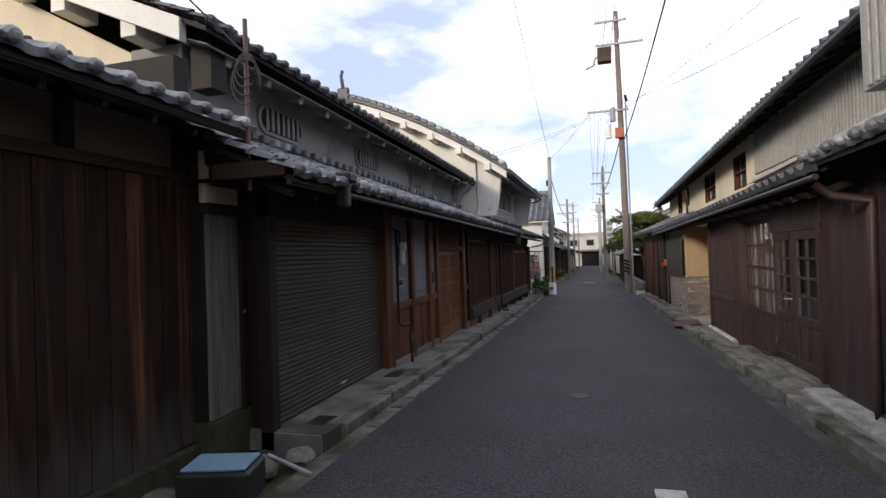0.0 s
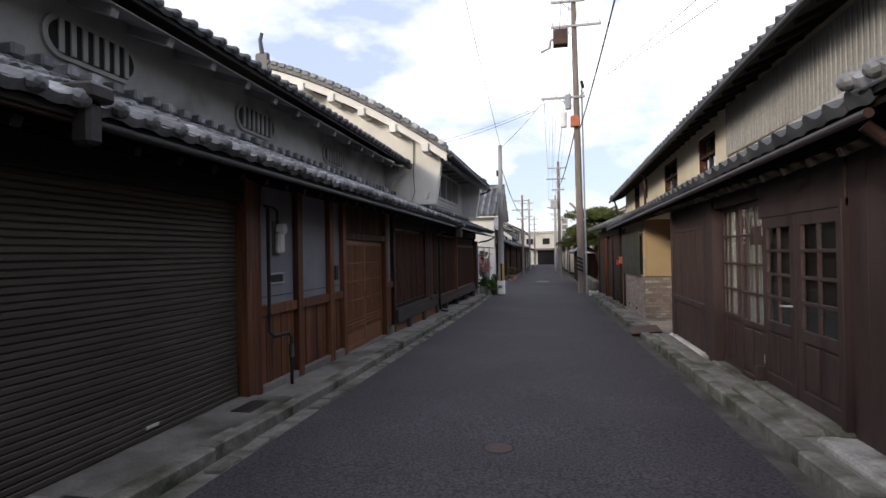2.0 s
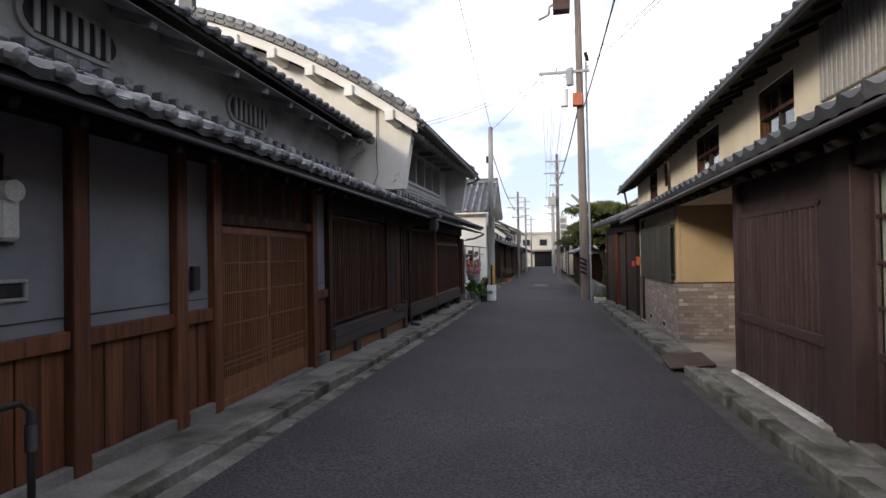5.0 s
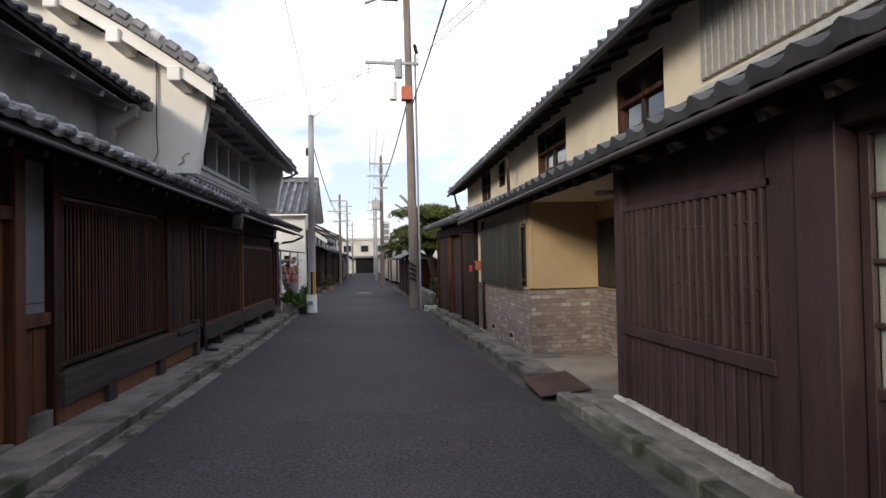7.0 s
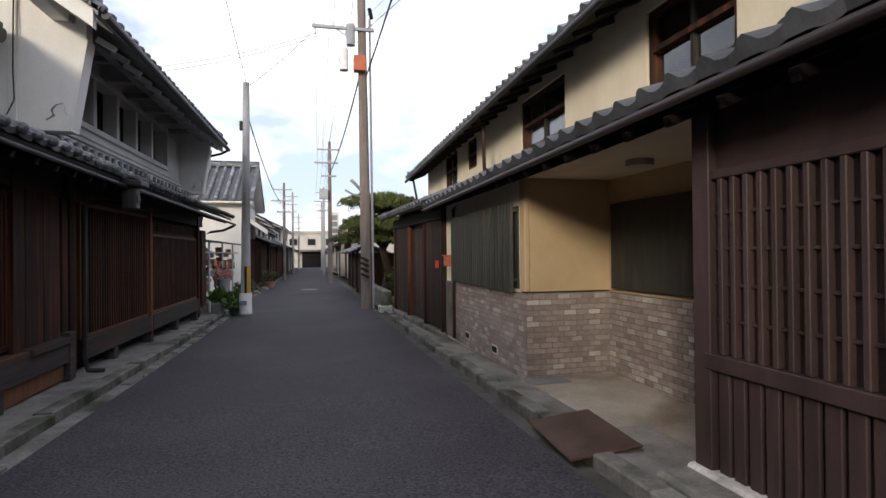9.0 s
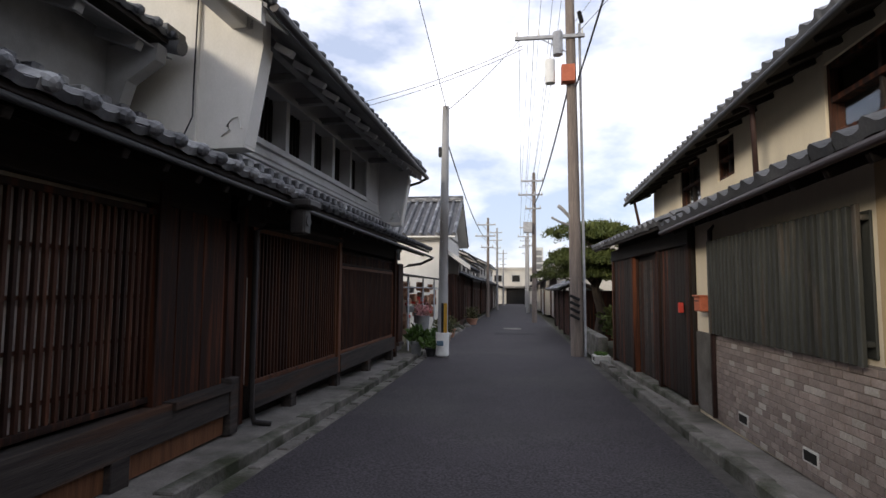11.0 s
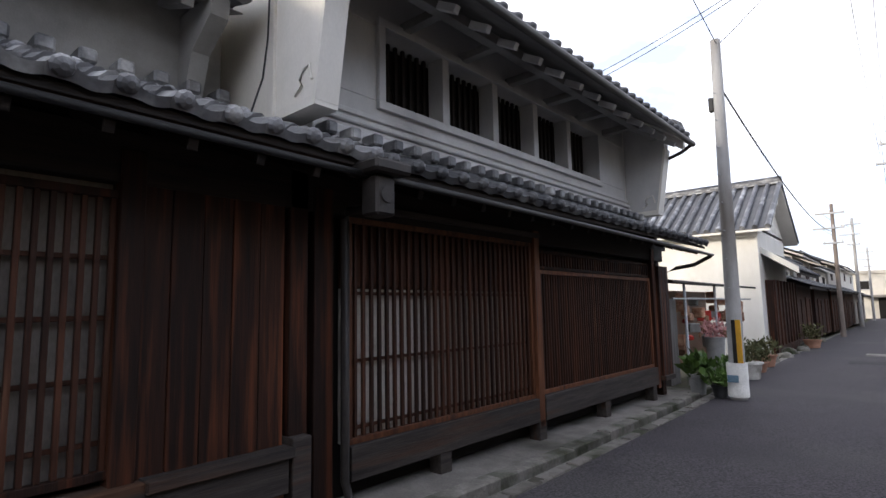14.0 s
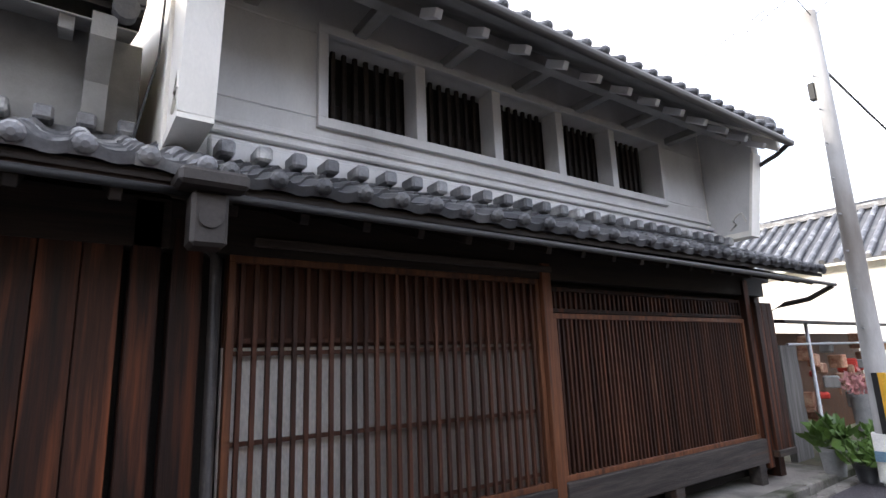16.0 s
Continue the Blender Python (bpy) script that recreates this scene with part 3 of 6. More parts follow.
# black box on the ground
bin_ = thing("plastic_crate", "black plastic crate with a faded blue lid on the ground", "crate", at=(-2.55, 3.24, road_z(3.24) - 0.012), turn=14)
slab("body", -0.25, 0.25, -0.18, 0.18, 0.0, 0.25, BLACK, bin_, bev=0.02)
slab("lid", -0.22, 0.22, -0.15, 0.15, 0.25, 0.275, BLUE, bin_, "faded blue lid", bev=0.012)
rod = thing("metal_rod", "short grey metal pipe lying on the ground", "pipe")
tube("pipe", [(-2.55, 3.80, 0.32), (-2.12, 3.72, 0.228)], 0.018, STEEL, rod)
for k, (x, y, s) in enumerate(((-2.85, 4.10, 0.17), (-2.62, 4.42, 0.14), (-3.05, 3.8, 0.15), (-3.15, 3.3, 0.16), (-3.25, 2.8, 0.14))):
    st = thing("stone", "rough grey stone lying by the shed footing", "stone", group="stones by the shed", at=(x, y, road_z(y) - 0.12))
    bm = bmesh.new()
    bmesh.ops.create_icosphere(bm, subdivisions=2, radius=s)
    for v in bm.verts:
        v.co *= 1 + 0.35 * noise.noise(v.co * 6 + Vector((k * 3, 0, 0)))
        v.co.z *= 0.6
    part("rock", bm, STONE, st)


# ---- left: long merchant house with shutter, sliding doors and lattice ----
A = thing("machiya_house", "long old townhouse with dark timber front and tiled eaves", "house", at=(-3.0, 0, 0))
X = 0.0
# near-black sheets put indoor shade behind the front and close a bright gap
slab("rear_wall", -0.25, -0.14, 4.72, 17.45, 0.0, 2.9, INSIDE_DARK, A)
slab("end_wall", -6, -0.13, 17.30, 17.62, 0.0, 2.9, INSIDE_DARK, A)
# shutter bay
sh = slab("roller_shutter", -0.11, -0.085, 4.70, 7.52, 0.20, 2.33, SHUTTER, A, "brown ribbed steel roller shutter")
for k in range(40):
    z = 0.235 + k * 0.0515
    slab("shutter_slat", -0.09, -0.066, 4.70, 7.52, z, z + 0.044, SHUTTER, sh, bev=0.012)
slab("handle", -0.07, -0.05, 6.15, 6.3, 0.31, 0.34, IVORY, sh)
slab("lintel", -0.13, 0.02, 4.58, 7.9, 2.32, 2.55, SOOT, A)
slab("pillar", -0.15, 0.0, 4.58, 4.70, 0.05, 2.6, SOOT, A)
slab("pillar", -0.12, 0.05, 7.53, 7.69, 0.06, 2.6, REDWOOD, A)
slab("pillar", -0.12, 0.03, 7.71, 7.86, 0.06, 2.6, REDWOOD, A)
slab("sill", -0.2, 0.50, 4.58, 7.62, -0.05, 0.225, CONC, A, "pale concrete shutter sill")
for y in (4.75, 7.0):
    slab("drain_grate", 0.16, 0.38, y, y + 0.42, 0.19, 0.230, PIPE, A, "dark iron drain grate", bev=0.004)
# plaster panels over red-brown boards
for y0, y1 in ((7.86, 8.75), (8.90, 9.80), (9.96, 10.36), (12.76, 13.16)):
    slab("plaster_panel", -0.12, -0.03, y0, y1, 1.16, 2.6, GREYPLASTER, A, "flat grey plaster panel", bev=0.002)
    slab("panel_rail", -0.12, 0.025, y0, y1, 1.04, 1.16, REDWOOD, A)
    slab("sill_stone", -0.12, 0.04, y0, y1, 0.03, 0.25, CONC, A)
    n = max(2, int((y1 - y0) / 0.16))
    for i in range(n):
        a = y0 + (y1 - y0) * i / n
        slab("board", -0.06, -0.025 + 0.006 * (i % 2), a, a + (y1 - y0) / n - 0.006, 0.25, 1.04, REDWOOD, A, bev=0.004)
    slab("board_backing", -0.11, -0.065, y0, y1, 0.19, 1.04, SOOT, A)
    slab("cable_line", -0.03, -0.024, y0, y1, 1.25, 1.258, WIRE, A, bev=0)
for y in (8.825, 9.88, 10.41, 12.68, 13.25):
    slab("pillar", -0.12, 0.045, y - 0.07, y + 0.07, 0.05, 2.62, REDWOOD if y < 13 else DARKWOOD, A)
# meter, letter slot, pipes, door phone
mt = thing("electric_meter", "pale electricity meter on a grey plaster wall", "meter", at=(-3.03, 8.30, 2.0))
slab("board", 0.0, 0.02, -0.09, 0.09, -0.26, 0.16, GREYDOOR, mt)
slab("body", 0.02, 0.10, -0.07, 0.07, -0.24, 0.02, IVORY, mt, bev=0.03)
tube("dial", [(0.04, 0, 0.06), (0.13, 0, 0.06)], 0.065, IVORY, mt, sides=16)
tube("conduit", [(0.03, 0, 0.12), (0.03, 0, 0.28), (0.03, -0.12, 0.32), (0.03, -0.3, 0.32)], 0.014, WIRE, mt)
ls = thing("letter_slot", "metal letter slot in a grey plaster wall", "letter slot", at=(-3.03, 8.30, 1.46))
frame_mesh("frame", 0.005, -0.18, 0.18, -0.07, 0.07, 0.025, 0.03, STEEL, ls)
slab("flap", -0.01, 0.006, -0.15, 0.15, -0.045, 0.045, BLACK, ls)
gp = thing("gas_pipe", "dark pipe rising along the boards", "pipe", at=(-2.93, 0, 0))
tube("pipe", [(0.0, 7.95, 2.3), (0.0, 7.95, 0.86), (0.03, 8.0, 0.8), (0.05, 8.3, 0.8), (0.06, 8.36, 0.74), (0.06, 8.36, 0.15)], 0.022, PIPE, gp)
tube("joint", [(0.06, 8.36, 0.5), (0.06, 8.36, 0.66)], 0.034, PIPE, gp)
ph = thing("door_phone", "small black door phone beside the sliding door", "door phone", at=(-2.99, 10.10, 1.46))
slab("case", -0.03, 0.02, -0.05, 0.05, -0.11, 0.11, BLACK, ph, bev=0.01)
# sliding doors
slab("door_lintel", -0.12, 0.03, 10.46, 12.62, 1.98, 2.10, DARKWOOD, A)
slab("transom_board", -0.10, -0.03, 10.46, 12.62, 2.10, 2.6, DARKWOOD, A)
for k, (y0, y1, dx) in enumerate(((10.48, 11.53, 0.0), (11.45, 12.61, -0.04))):
    d = frame_mesh("sliding_door", -0.03 + dx, y0, y1, 0.13, 1.98, 0.085, 0.035, HONEY, A, "honey-brown latticed sliding door")
    slab("kick_board", -0.045 + dx, -0.02 + dx, y0 + 0.085, y1 - 0.085, 0.2, 0.42, HONEY, d)
    slab("backing", -0.05 + dx, -0.045 + dx, y0 + 0.08, y1 - 0.08, 0.42, 1.9, DARKWOOD, d, bev=0)
    n = 24
    for i in range(n):
        yc = y0 + 0.1 + (y1 - y0 - 0.2) * (i + 0.5) / n
        slab("slat", -0.038 + dx, -0.018 + dx, yc - 0.009, yc + 0.009, 0.42, 1.9, HONEY, d, bev=0.002)
    for z in (0.5, 0.56, 0.62, 0.95, 1.27, 1.58):
        slab("cross_rail", -0.036 + dx, -0.013 + dx, y0 + 0.085, y1 - 0.085, z, z + 0.016, HONEY, d, bev=0.002)
    slab("pull", -0.014 + dx, -0.004 + dx, y1 - 0.055 if k == 0 else y0 + 0.06, y1 - 0.03 if k == 0 else y0 + 0.085, 0.92, 1.08, BLACK, d)
slab("door_sill", -0.14, 0.06, 10.4, 12.55, 0.0, 0.13, CONC, A)
# dark lattice bay with projecting base
lattice(A, -0.02, 13.34, 16.2, 0.60, 2.25, 0.074, LATTICE, rails=(0.8, 1.15, 1.5, 1.85), name="lattice", mf=DARKWOOD, label="dark brown wooden lattice before a pale screen")
slab("screen", -0.14, -0.09, 13.22, 16.2, 0.60, 2.3, SHOJI, A, "pale screen behind the lattice", bev=0)
for i in range(5):
    a = 16.24 + i * 0.205
    slab("board", -0.06, 0.015 + 0.006 * (i % 2), a, a + 0.199, 0.55, 2.35, DARKWOOD, A, bev=0.004)
slab("pillar", -0.1, 0.05, 16.13, 16.27, 0.45, 2.5, DARKWOOD, A)
slab("head_beam", -0.12, 0.03, 13.2, 17.5, 2.3, 2.62, SOOT, A)
slab("base_board", -0.1, 0.12, 13.2, 17.25, 0.26, 0.56, GREYBEAM, A, "weathered dark base board")
slab("ledge", -0.1, 0.16, 16.3, 17.28, 0.50, 0.57, GREYBEAM, A)
slab("foot_board", -0.08, 0.06, 13.2, 17.25, 0.05, 0.26, HONEY, A, "orange-brown foot board")
for y in (14.1, 15.6):
    slab("foot_block", -0.05, 0.12, y, y + 0.2, 0.02, 0.27, GREYBEAM, A)
slab("stub_post", -0.08, 0.12, 17.28, 17.44, 0.03, 0.62, GREYBEAM, A)
slab("pillar", -0.12, 0.03, 17.3, 17.46, 0.5, 2.6, DARKWOOD, A)
# lower roof
deck("lower_roof", 0.66, 2.57, -1.32, 3.40, 3.95, 17.72, 0.045, SOOT, A)
LV = Vector((-1.98, 0, 0.83)).normalized()
for y in np.arange(4.1, 17.6, 0.42):
    slab("rafter", -0.6, 0.60, y, y + 0.06, 2.64, 2.71, SOOT, A, rot=(0, 22, 0))
slab("eave_beam", -0.16, -0.02, 3.95, 17.7, 2.55, 2.72, SOOT, A)
slab("fascia", 0.60, 0.64, 3.95, 17.72, 2.50, 2.56, BEAM, A)
slab("ceiling_board", -0.6, 0.0, 4.0, 17.7, 2.6, 2.62, SOOT, A)
# gutter and its box
tube("gutter", [(0.69, 4.9, 2.51), (0.71, 17.65, 2.46)], 0.024, BLACK, A, sides=10)
gb = slab("gutter_box", 0.57, 0.79, 4.76, 4.95, 2.62, 2.72, PIPE, A, "dark sheet-metal gutter box", bev=0.02)
slab("gutter_box_neck", 0.61, 0.74, 4.80, 4.91, 2.38, 2.62, PIPE, gb, bev=0.02)
slab("side_beam", -0.1, 0.6, 3.92, 4.02, 2.58, 2.72, BEAM, A)
# upper wall, vents, upper roof
slab("upper_wall", -2.0, -1.30, 5.0, 17.4, 3.0, 4.35, SMOKE, A, "smoke-grey plaster upper wall", bev=0.01)
for y in (6.95, 10.08, 13.25):
    w, h, zc = 0.58, 0.215, 3.86
    oval = [(y + (w - h) * (1 if math.cos(t) > 0 else -1) + h * math.cos(t), zc + h * math.sin(t)) for t in np.linspace(0.05, 2 * math.pi + 0.05, 28, endpoint=False)]
    inner = [(y + (p - y) * 0.90, zc + (q - zc) * 0.78) for p, q in oval]
    v = prism("vent", oval, "x", -1.32, -1.265, SMOKE, A, "oval plaster vent with upright bars")
    # near-black sheet paints the shade between the bars; nothing is cut away
    prism("vent_recess", inner, "x", -1.264, -1.258, INSIDE_DARK, v)
    for i in range(7):
        yc = y - 0.40 + i * 0.133
        slab("vent_bar", -1.262, -1.235, yc - 0.03, yc + 0.03, zc - h * 0.76, zc + h * 0.76, SMOKE, v)
deck("upper_roof", -0.66, 4.28, -5.0, 6.2, 4.6, 17.32, 0.05, SOOT, A)
UV = Vector((-4.34, 0, 1.92)).normalized()
tiles(A, (-0.62, 4.55, 4.31), (0, 1, 0), UV, 12.77, 4.7, KAWARA_D)
prism("near_gable", [(-8.7, 0), (-1.32, 0), (-1.32, 3.95), (-5, 5.95), (-8.7, 4.3)], "y", 5.02, 5.2, CREAM, A, "cream plaster gable end")
prism("near_barge_board", [(-0.95, 4.16), (-5, 5.95), (-5, 6.2), (-0.95, 4.40)], "y", 4.56, 4.66, WHITE, A, "white plastered barge board")
for k in range(4):
    slab("near_purlin_end", -1.75 - k * 0.95, -1.55 - k * 0.95, 4.62, 5.05, 4.32 + k * 0.42, 4.54 + k * 0.42, WHITE, A)
prism("rear_slope", [(-5.0, 6.2), (-9.5, 4.2), (-9.5, 4.1), (-5.0, 6.1)], "y", 4.6, 17.32, KAWARA_D, A)
ridge(A, -5.0, 4.6, 17.3, 6.2, KAWARA_D)
for y in np.arange(5.1, 17.3, 0.78):
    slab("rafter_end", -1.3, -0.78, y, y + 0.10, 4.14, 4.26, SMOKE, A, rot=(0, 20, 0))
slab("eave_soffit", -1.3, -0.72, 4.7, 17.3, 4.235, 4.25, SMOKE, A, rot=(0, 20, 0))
# junction course: little square gaps above the lower roof
for y in np.arange(5.1, 17.3, 0.27):
    slab("course_tile", -1.30, -1.06, y, y + 0.13, 3.43, 3.55, KAWARA, A, bev=0.02)
slab("course_band", -1.31, -1.20, 5.0, 17.35, 3.37, 3.46, KAWARA, A)
# corbel at the far end of the upper eave
prism("corbel", [(-1.3, 3.45), (-1.16, 3.45), (-1.05, 3.8), (-0.72, 4.02), (-0.70, 4.2), (-1.3, 4.2)], "y", 17.0, 17.16, SMOKE, A)
tube("eave_end_tile", [(-0.75, 17.2, 4.28), (-0.55, 17.2, 4.22)], 0.09, KAWARA_D, A, sides=12)
slab("eave_end_block", -1.0, -0.6, 17.0, 17.33, 4.3, 4.42, KAWARA_D, A)
ck = thing("chimney_box", "dark sheet-metal box rising from the upper eave", "chimney", at=(-3.95, 5.0, 0))
slab("shaft", -0.13, 0.13, -0.13, 0.13, 3.75, 4.42, SOOT, ck)
slab("cap", -0.26, 0.24, -0.2, 0.2, 4.42, 4.47, BLACK, ck)


slab("back_wall", -9.2, -9.0, 4.7, 17.3, 0.0, 4.2, SMOKE, A)


# ---- left: plastered storehouse-like house with barred upper windows ----
B = thing("plastered_townhouse", "white plastered townhouse with barred upper windows and a lattice front", "house", at=(-3.0, 17.5, 0), turn=-1.5)
# local y runs from its near corner
# near-black sheet close behind the lattice, painted as the unlit inside
slab("rear_wall", -0.3, -0.16, 0.0, 7.43, 0.0, 2.9, INSIDE_DARK, B)
slab("base_board", -0.06, 0.06, 0.36, 3.17, 0.17, 0.44, GREYBEAM, B, "grey weathered base board on short legs")
slab("base_board", -0.06, 0.06, 3.31, 6.97, 0.17, 0.46, GREYBEAM, B, "grey weathered base board on short legs")
for y in (1.50, 3.24, 5.0, 6.80):
    slab("leg", -0.1, 0.05, y - 0.08, y + 0.08, -0.15, 0.19, GREYBEAM, B)
lattice(B, -0.02, 0.36, 3.17, 0.44, 2.3, 0.088, LATTICE, rails=(0.56, 1.10, 1.66, 1.74), name="lattice", mf=REDWOOD, label="red-brown wooden lattice before pale glass")
lattice(B, -0.03, 3.34, 6.97, 0.46, 1.98, 0.062, LATTICE, rails=(0.85, 1.2, 1.6), name="lattice", mf=REDWOOD, label="fine red-brown wooden lattice", wide=0.026)
# the glare of the glass is part of this screen's colour
slab("screen", -0.12, -0.09, 0.36, 3.17, 0.44, 1.70, SHOJI, B, "pale glazed screen behind the lattice", bev=0)
slab("upper_panel", -0.12, -0.09, 0.36, 3.17, 1.705, 2.3, LATTICE, B, bev=0)
slab("inner_panel", -0.14, -0.10, 3.31, 7.05, 0.44, 2.0, DARKWOOD, B, bev=0)
lattice(B, -0.05, 3.34, 6.97, 1.99, 2.24, 0.075, LATTICE, name="top_lattice", mf=DARKWOOD, frame_w=0.04)
slab("pillar", -0.12, 0.05, 3.18, 3.30, 0.1, 2.45, REDWOOD, B)
slab("pillar", -0.12, 0.03, 0.02, 0.2, 0.05, 2.5, DARKWOOD, B)
slab("pillar", -0.12, 0.05, 6.98, 7.12, 0.1, 2.5, DARKWOOD, B)
for i in range(3):
    slab("end_board", -0.05, 0.10, 7.14 + i * 0.15, 7.285 + i * 0.15, 0.28, 2.2, DARKWOOD, B, bev=0.004)
slab("end_ledge", -0.05, 0.13, 7.12, 7.6, 0.22, 0.3, GREYBEAM, B)
slab("end_wall", -6, -0.05, 7.44, 7.60, -0.3, 2.9, DARKWOOD, B)
slab("head_beam", -0.12, 0.02, 0.0, 7.6, 2.3, 2.62, SOOT, B)
slab("pale_rail", 0.02, 0.07, 0.5, 3.3, 2.36, 2.42, GREYBEAM, B, "grey wooden rail under the eave")
dp = tube("downpipe", [(0.66, 0.10, 2.24), (0.3, 0.14, 2.28), (0.10, 0.26, 2.24), (0.09, 0.27, 0.2), (0.12, 0.3, 0.05), (0.3, 0.36, 0.02)], 0.036, PIPE, B, "dark downpipe")
deck("lower_roof", 0.72, 2.53, -0.42, 3.02, 0.12, 7.75, 0.045, SOOT, B)
for y in np.arange(0.2, 7.9, 0.42):
    slab("rafter", -0.5, 0.62, y, y + 0.06, 2.60, 2.67, SOOT, B, rot=(0, 21, 0))
slab("eave_beam", -0.16, -0.02, 0.0, 7.9, 2.52, 2.68, SOOT, B)
tube("gutter", [(0.76, 0.0, 2.45), (0.80, 7.9, 2.38)], 0.025, BLACK, B, sides=10)
tube("gutter_elbow", [(0.80, 7.8, 2.36), (0.5, 7.80, 2.22), (0.2, 7.78, 2.18), (0.02, 7.70, 2.1), (0.0, 7.70, 0.3)], 0.035, PIPE, B)
bx = slab("gutter_box", 0.56, 0.90, -0.10, 0.24, 2.46, 2.55, PIPE, B, "dark sheet-metal gutter box with a crest", bev=0.02)
slab("gutter_box_body", 0.63, 0.81, -0.02, 0.16, 2.17, 2.46, PIPE, B, bev=0.02)
tube("crest", [(0.805, 0.07, 2.32), (0.825, 0.07, 2.32)], 0.06, PIPE, B, sides=12)
# upper front
W = -0.52
slab("upper_wall_low", -0.9, W, 0.06, 7.60, 2.6, 3.68, FRONT, B, "grey-white plaster front", bev=0.01)
slab("upper_wall_top", -0.9, W, 0.06, 7.60, 4.50, 5.2, FRONT, B, bev=0.01)
Y0, Y1, Z0, Z1 = 1.24, 6.24, 3.68, 4.50
slab("upper_wall_end", -0.9, W, 0.06, Y0, Z0, Z1, FRONT, B, bev=0.01)
slab("upper_wall_end", -0.9, W, Y1, 7.60, Z0, Z1, FRONT, B, bev=0.01)
frame_mesh("window_frame", W + 0.01, Y0 - 0.09, Y1 + 0.09, Z0 - 0.09, Z1 + 0.09, 0.09, 0.09, FRONT, B, "plaster surround of the barred windows")
# dark sheet painted as the unlit room behind the bars
slab("window_dark", -0.86, -0.82, Y0, Y1, Z0, Z1, INSIDE_DARK, B, bev=0)
step = (Y1 - Y0) / 5
for i in range(5):
    a = Y0 + i * step
    if i:
        slab("mullion", -0.74, W + 0.02, a - 0.06, a + 0.06, Z0, Z1, FRONT, B)
    for k in range(7):
        yc = a + 0.09 + (step - 0.18) * (k + 0.5) / 7
        slab("window_bar", -0.75, -0.71, yc - 0.022, yc + 0.022, Z0, Z1, SOOT, B, bev=0.004)
    slab("window_low_board", -0.79, -0.77, a + 0.06, a + step - 0.06, Z0, Z0 + 0.30, SOOT, B)
for z, d in ((3.50, 0.03), (3.40, 0.07), (3.30, 0.10), (3.12, 0.13)):
    slab("cornice", W, W + d, 0.28, 7.44, z - 0.055 if z > 3.2 else 3.02, z if z > 3.2 else 3.26, FRONT, B, bev=0.012)
for y in np.arange(0.3, 7.4, 0.27):
    slab("course_tile", W + 0.12, W + 0.33, y, y + 0.12, 3.07, 3.19, KAWARA, B, bev=0.02)
slab("course_band", W, W + 0.2, 0.1, 7.6, 2.95, 3.04, KAWARA, B)
# wing walls that splay outwards
for y0, y1, nm in ((0.0, 0.19, "wing_wall"), (7.44, 7.64, "wing_wall")):
    w = prism(nm, [(W - 0.02, 3.2), (0.05, 3.2), (0.24, 4.35), (0.24, 4.68), (W - 0.02, 5.17)], "y", y0, y1, WHITE if y0 < 1 else FRONT, B, "white plaster wing wall splaying outwards")
    prism("wing_border", [(W + 0.0, 3.16), (0.07, 3.16), (0.07, 3.24), (W + 0.0, 3.24)], "y", y0 - 0.02, y1 + 0.02, WHITE, w)
    prism("wing_edge", [(0.035, 3.2), (0.075, 3.2), (0.265, 4.35), (0.225, 4.35)], "y", y0 - 0.02, y1 + 0.02, WHITE, w)
    tube("moulding", [(0.02 + 0.0, y0 - 0.012, 3.38), (-0.02, y0 - 0.012, 3.52), (-0.1, y0 - 0.012, 3.5), (-0.16, y0 - 0.012, 3.42), (-0.12, y0 - 0.012, 3.36), (-0.22, y0 - 0.012, 3.3)], 0.012, WHITE, w, sides=5)
# gable
APX, APZ = -5.0, 7.38
def slope_z(x):
    t = (x - 0.62) / (APX - 0.62)
    return 4.45 + (APZ - 4.45) * (t + 0.4 * t * (1 - t))


def slope_turn(x):
    return math.degrees(math.atan2(slope_z(x - 0.05) - slope_z(x + 0.05), 0.1))
xs = np.linspace(W, APX, 9)
prism("gable_wall", [(2 * APX - W, 0), (W, 0)] + [(x, slope_z(x) - 0.2) for x in xs] + [(2 * APX - x, slope_z(x) - 0.2) for x in xs[::-1]], "y", 0.0, 0.2, WHITE, B, "cream-white plaster gable")
prism("gable_wall", [(2 * APX - W, 0), (W, 0)] + [(x, slope_z(x) - 0.2) for x in xs] + [(2 * APX - x, slope_z(x) - 0.2) for x in xs[::-1]], "y", 7.4, 7.6, WHITE, B)
slab("back_wall", 2 * APX - W - 0.2, 2 * APX - W, 0.0, 7.7, 0.0, 4.4, WHITE, B)
slab("corner_pier", W - 0.12, W - 0.02, -0.03, 0.05, 3.0, 5.3, WHITE, B)
xs = np.linspace(0.55, APX, 9)
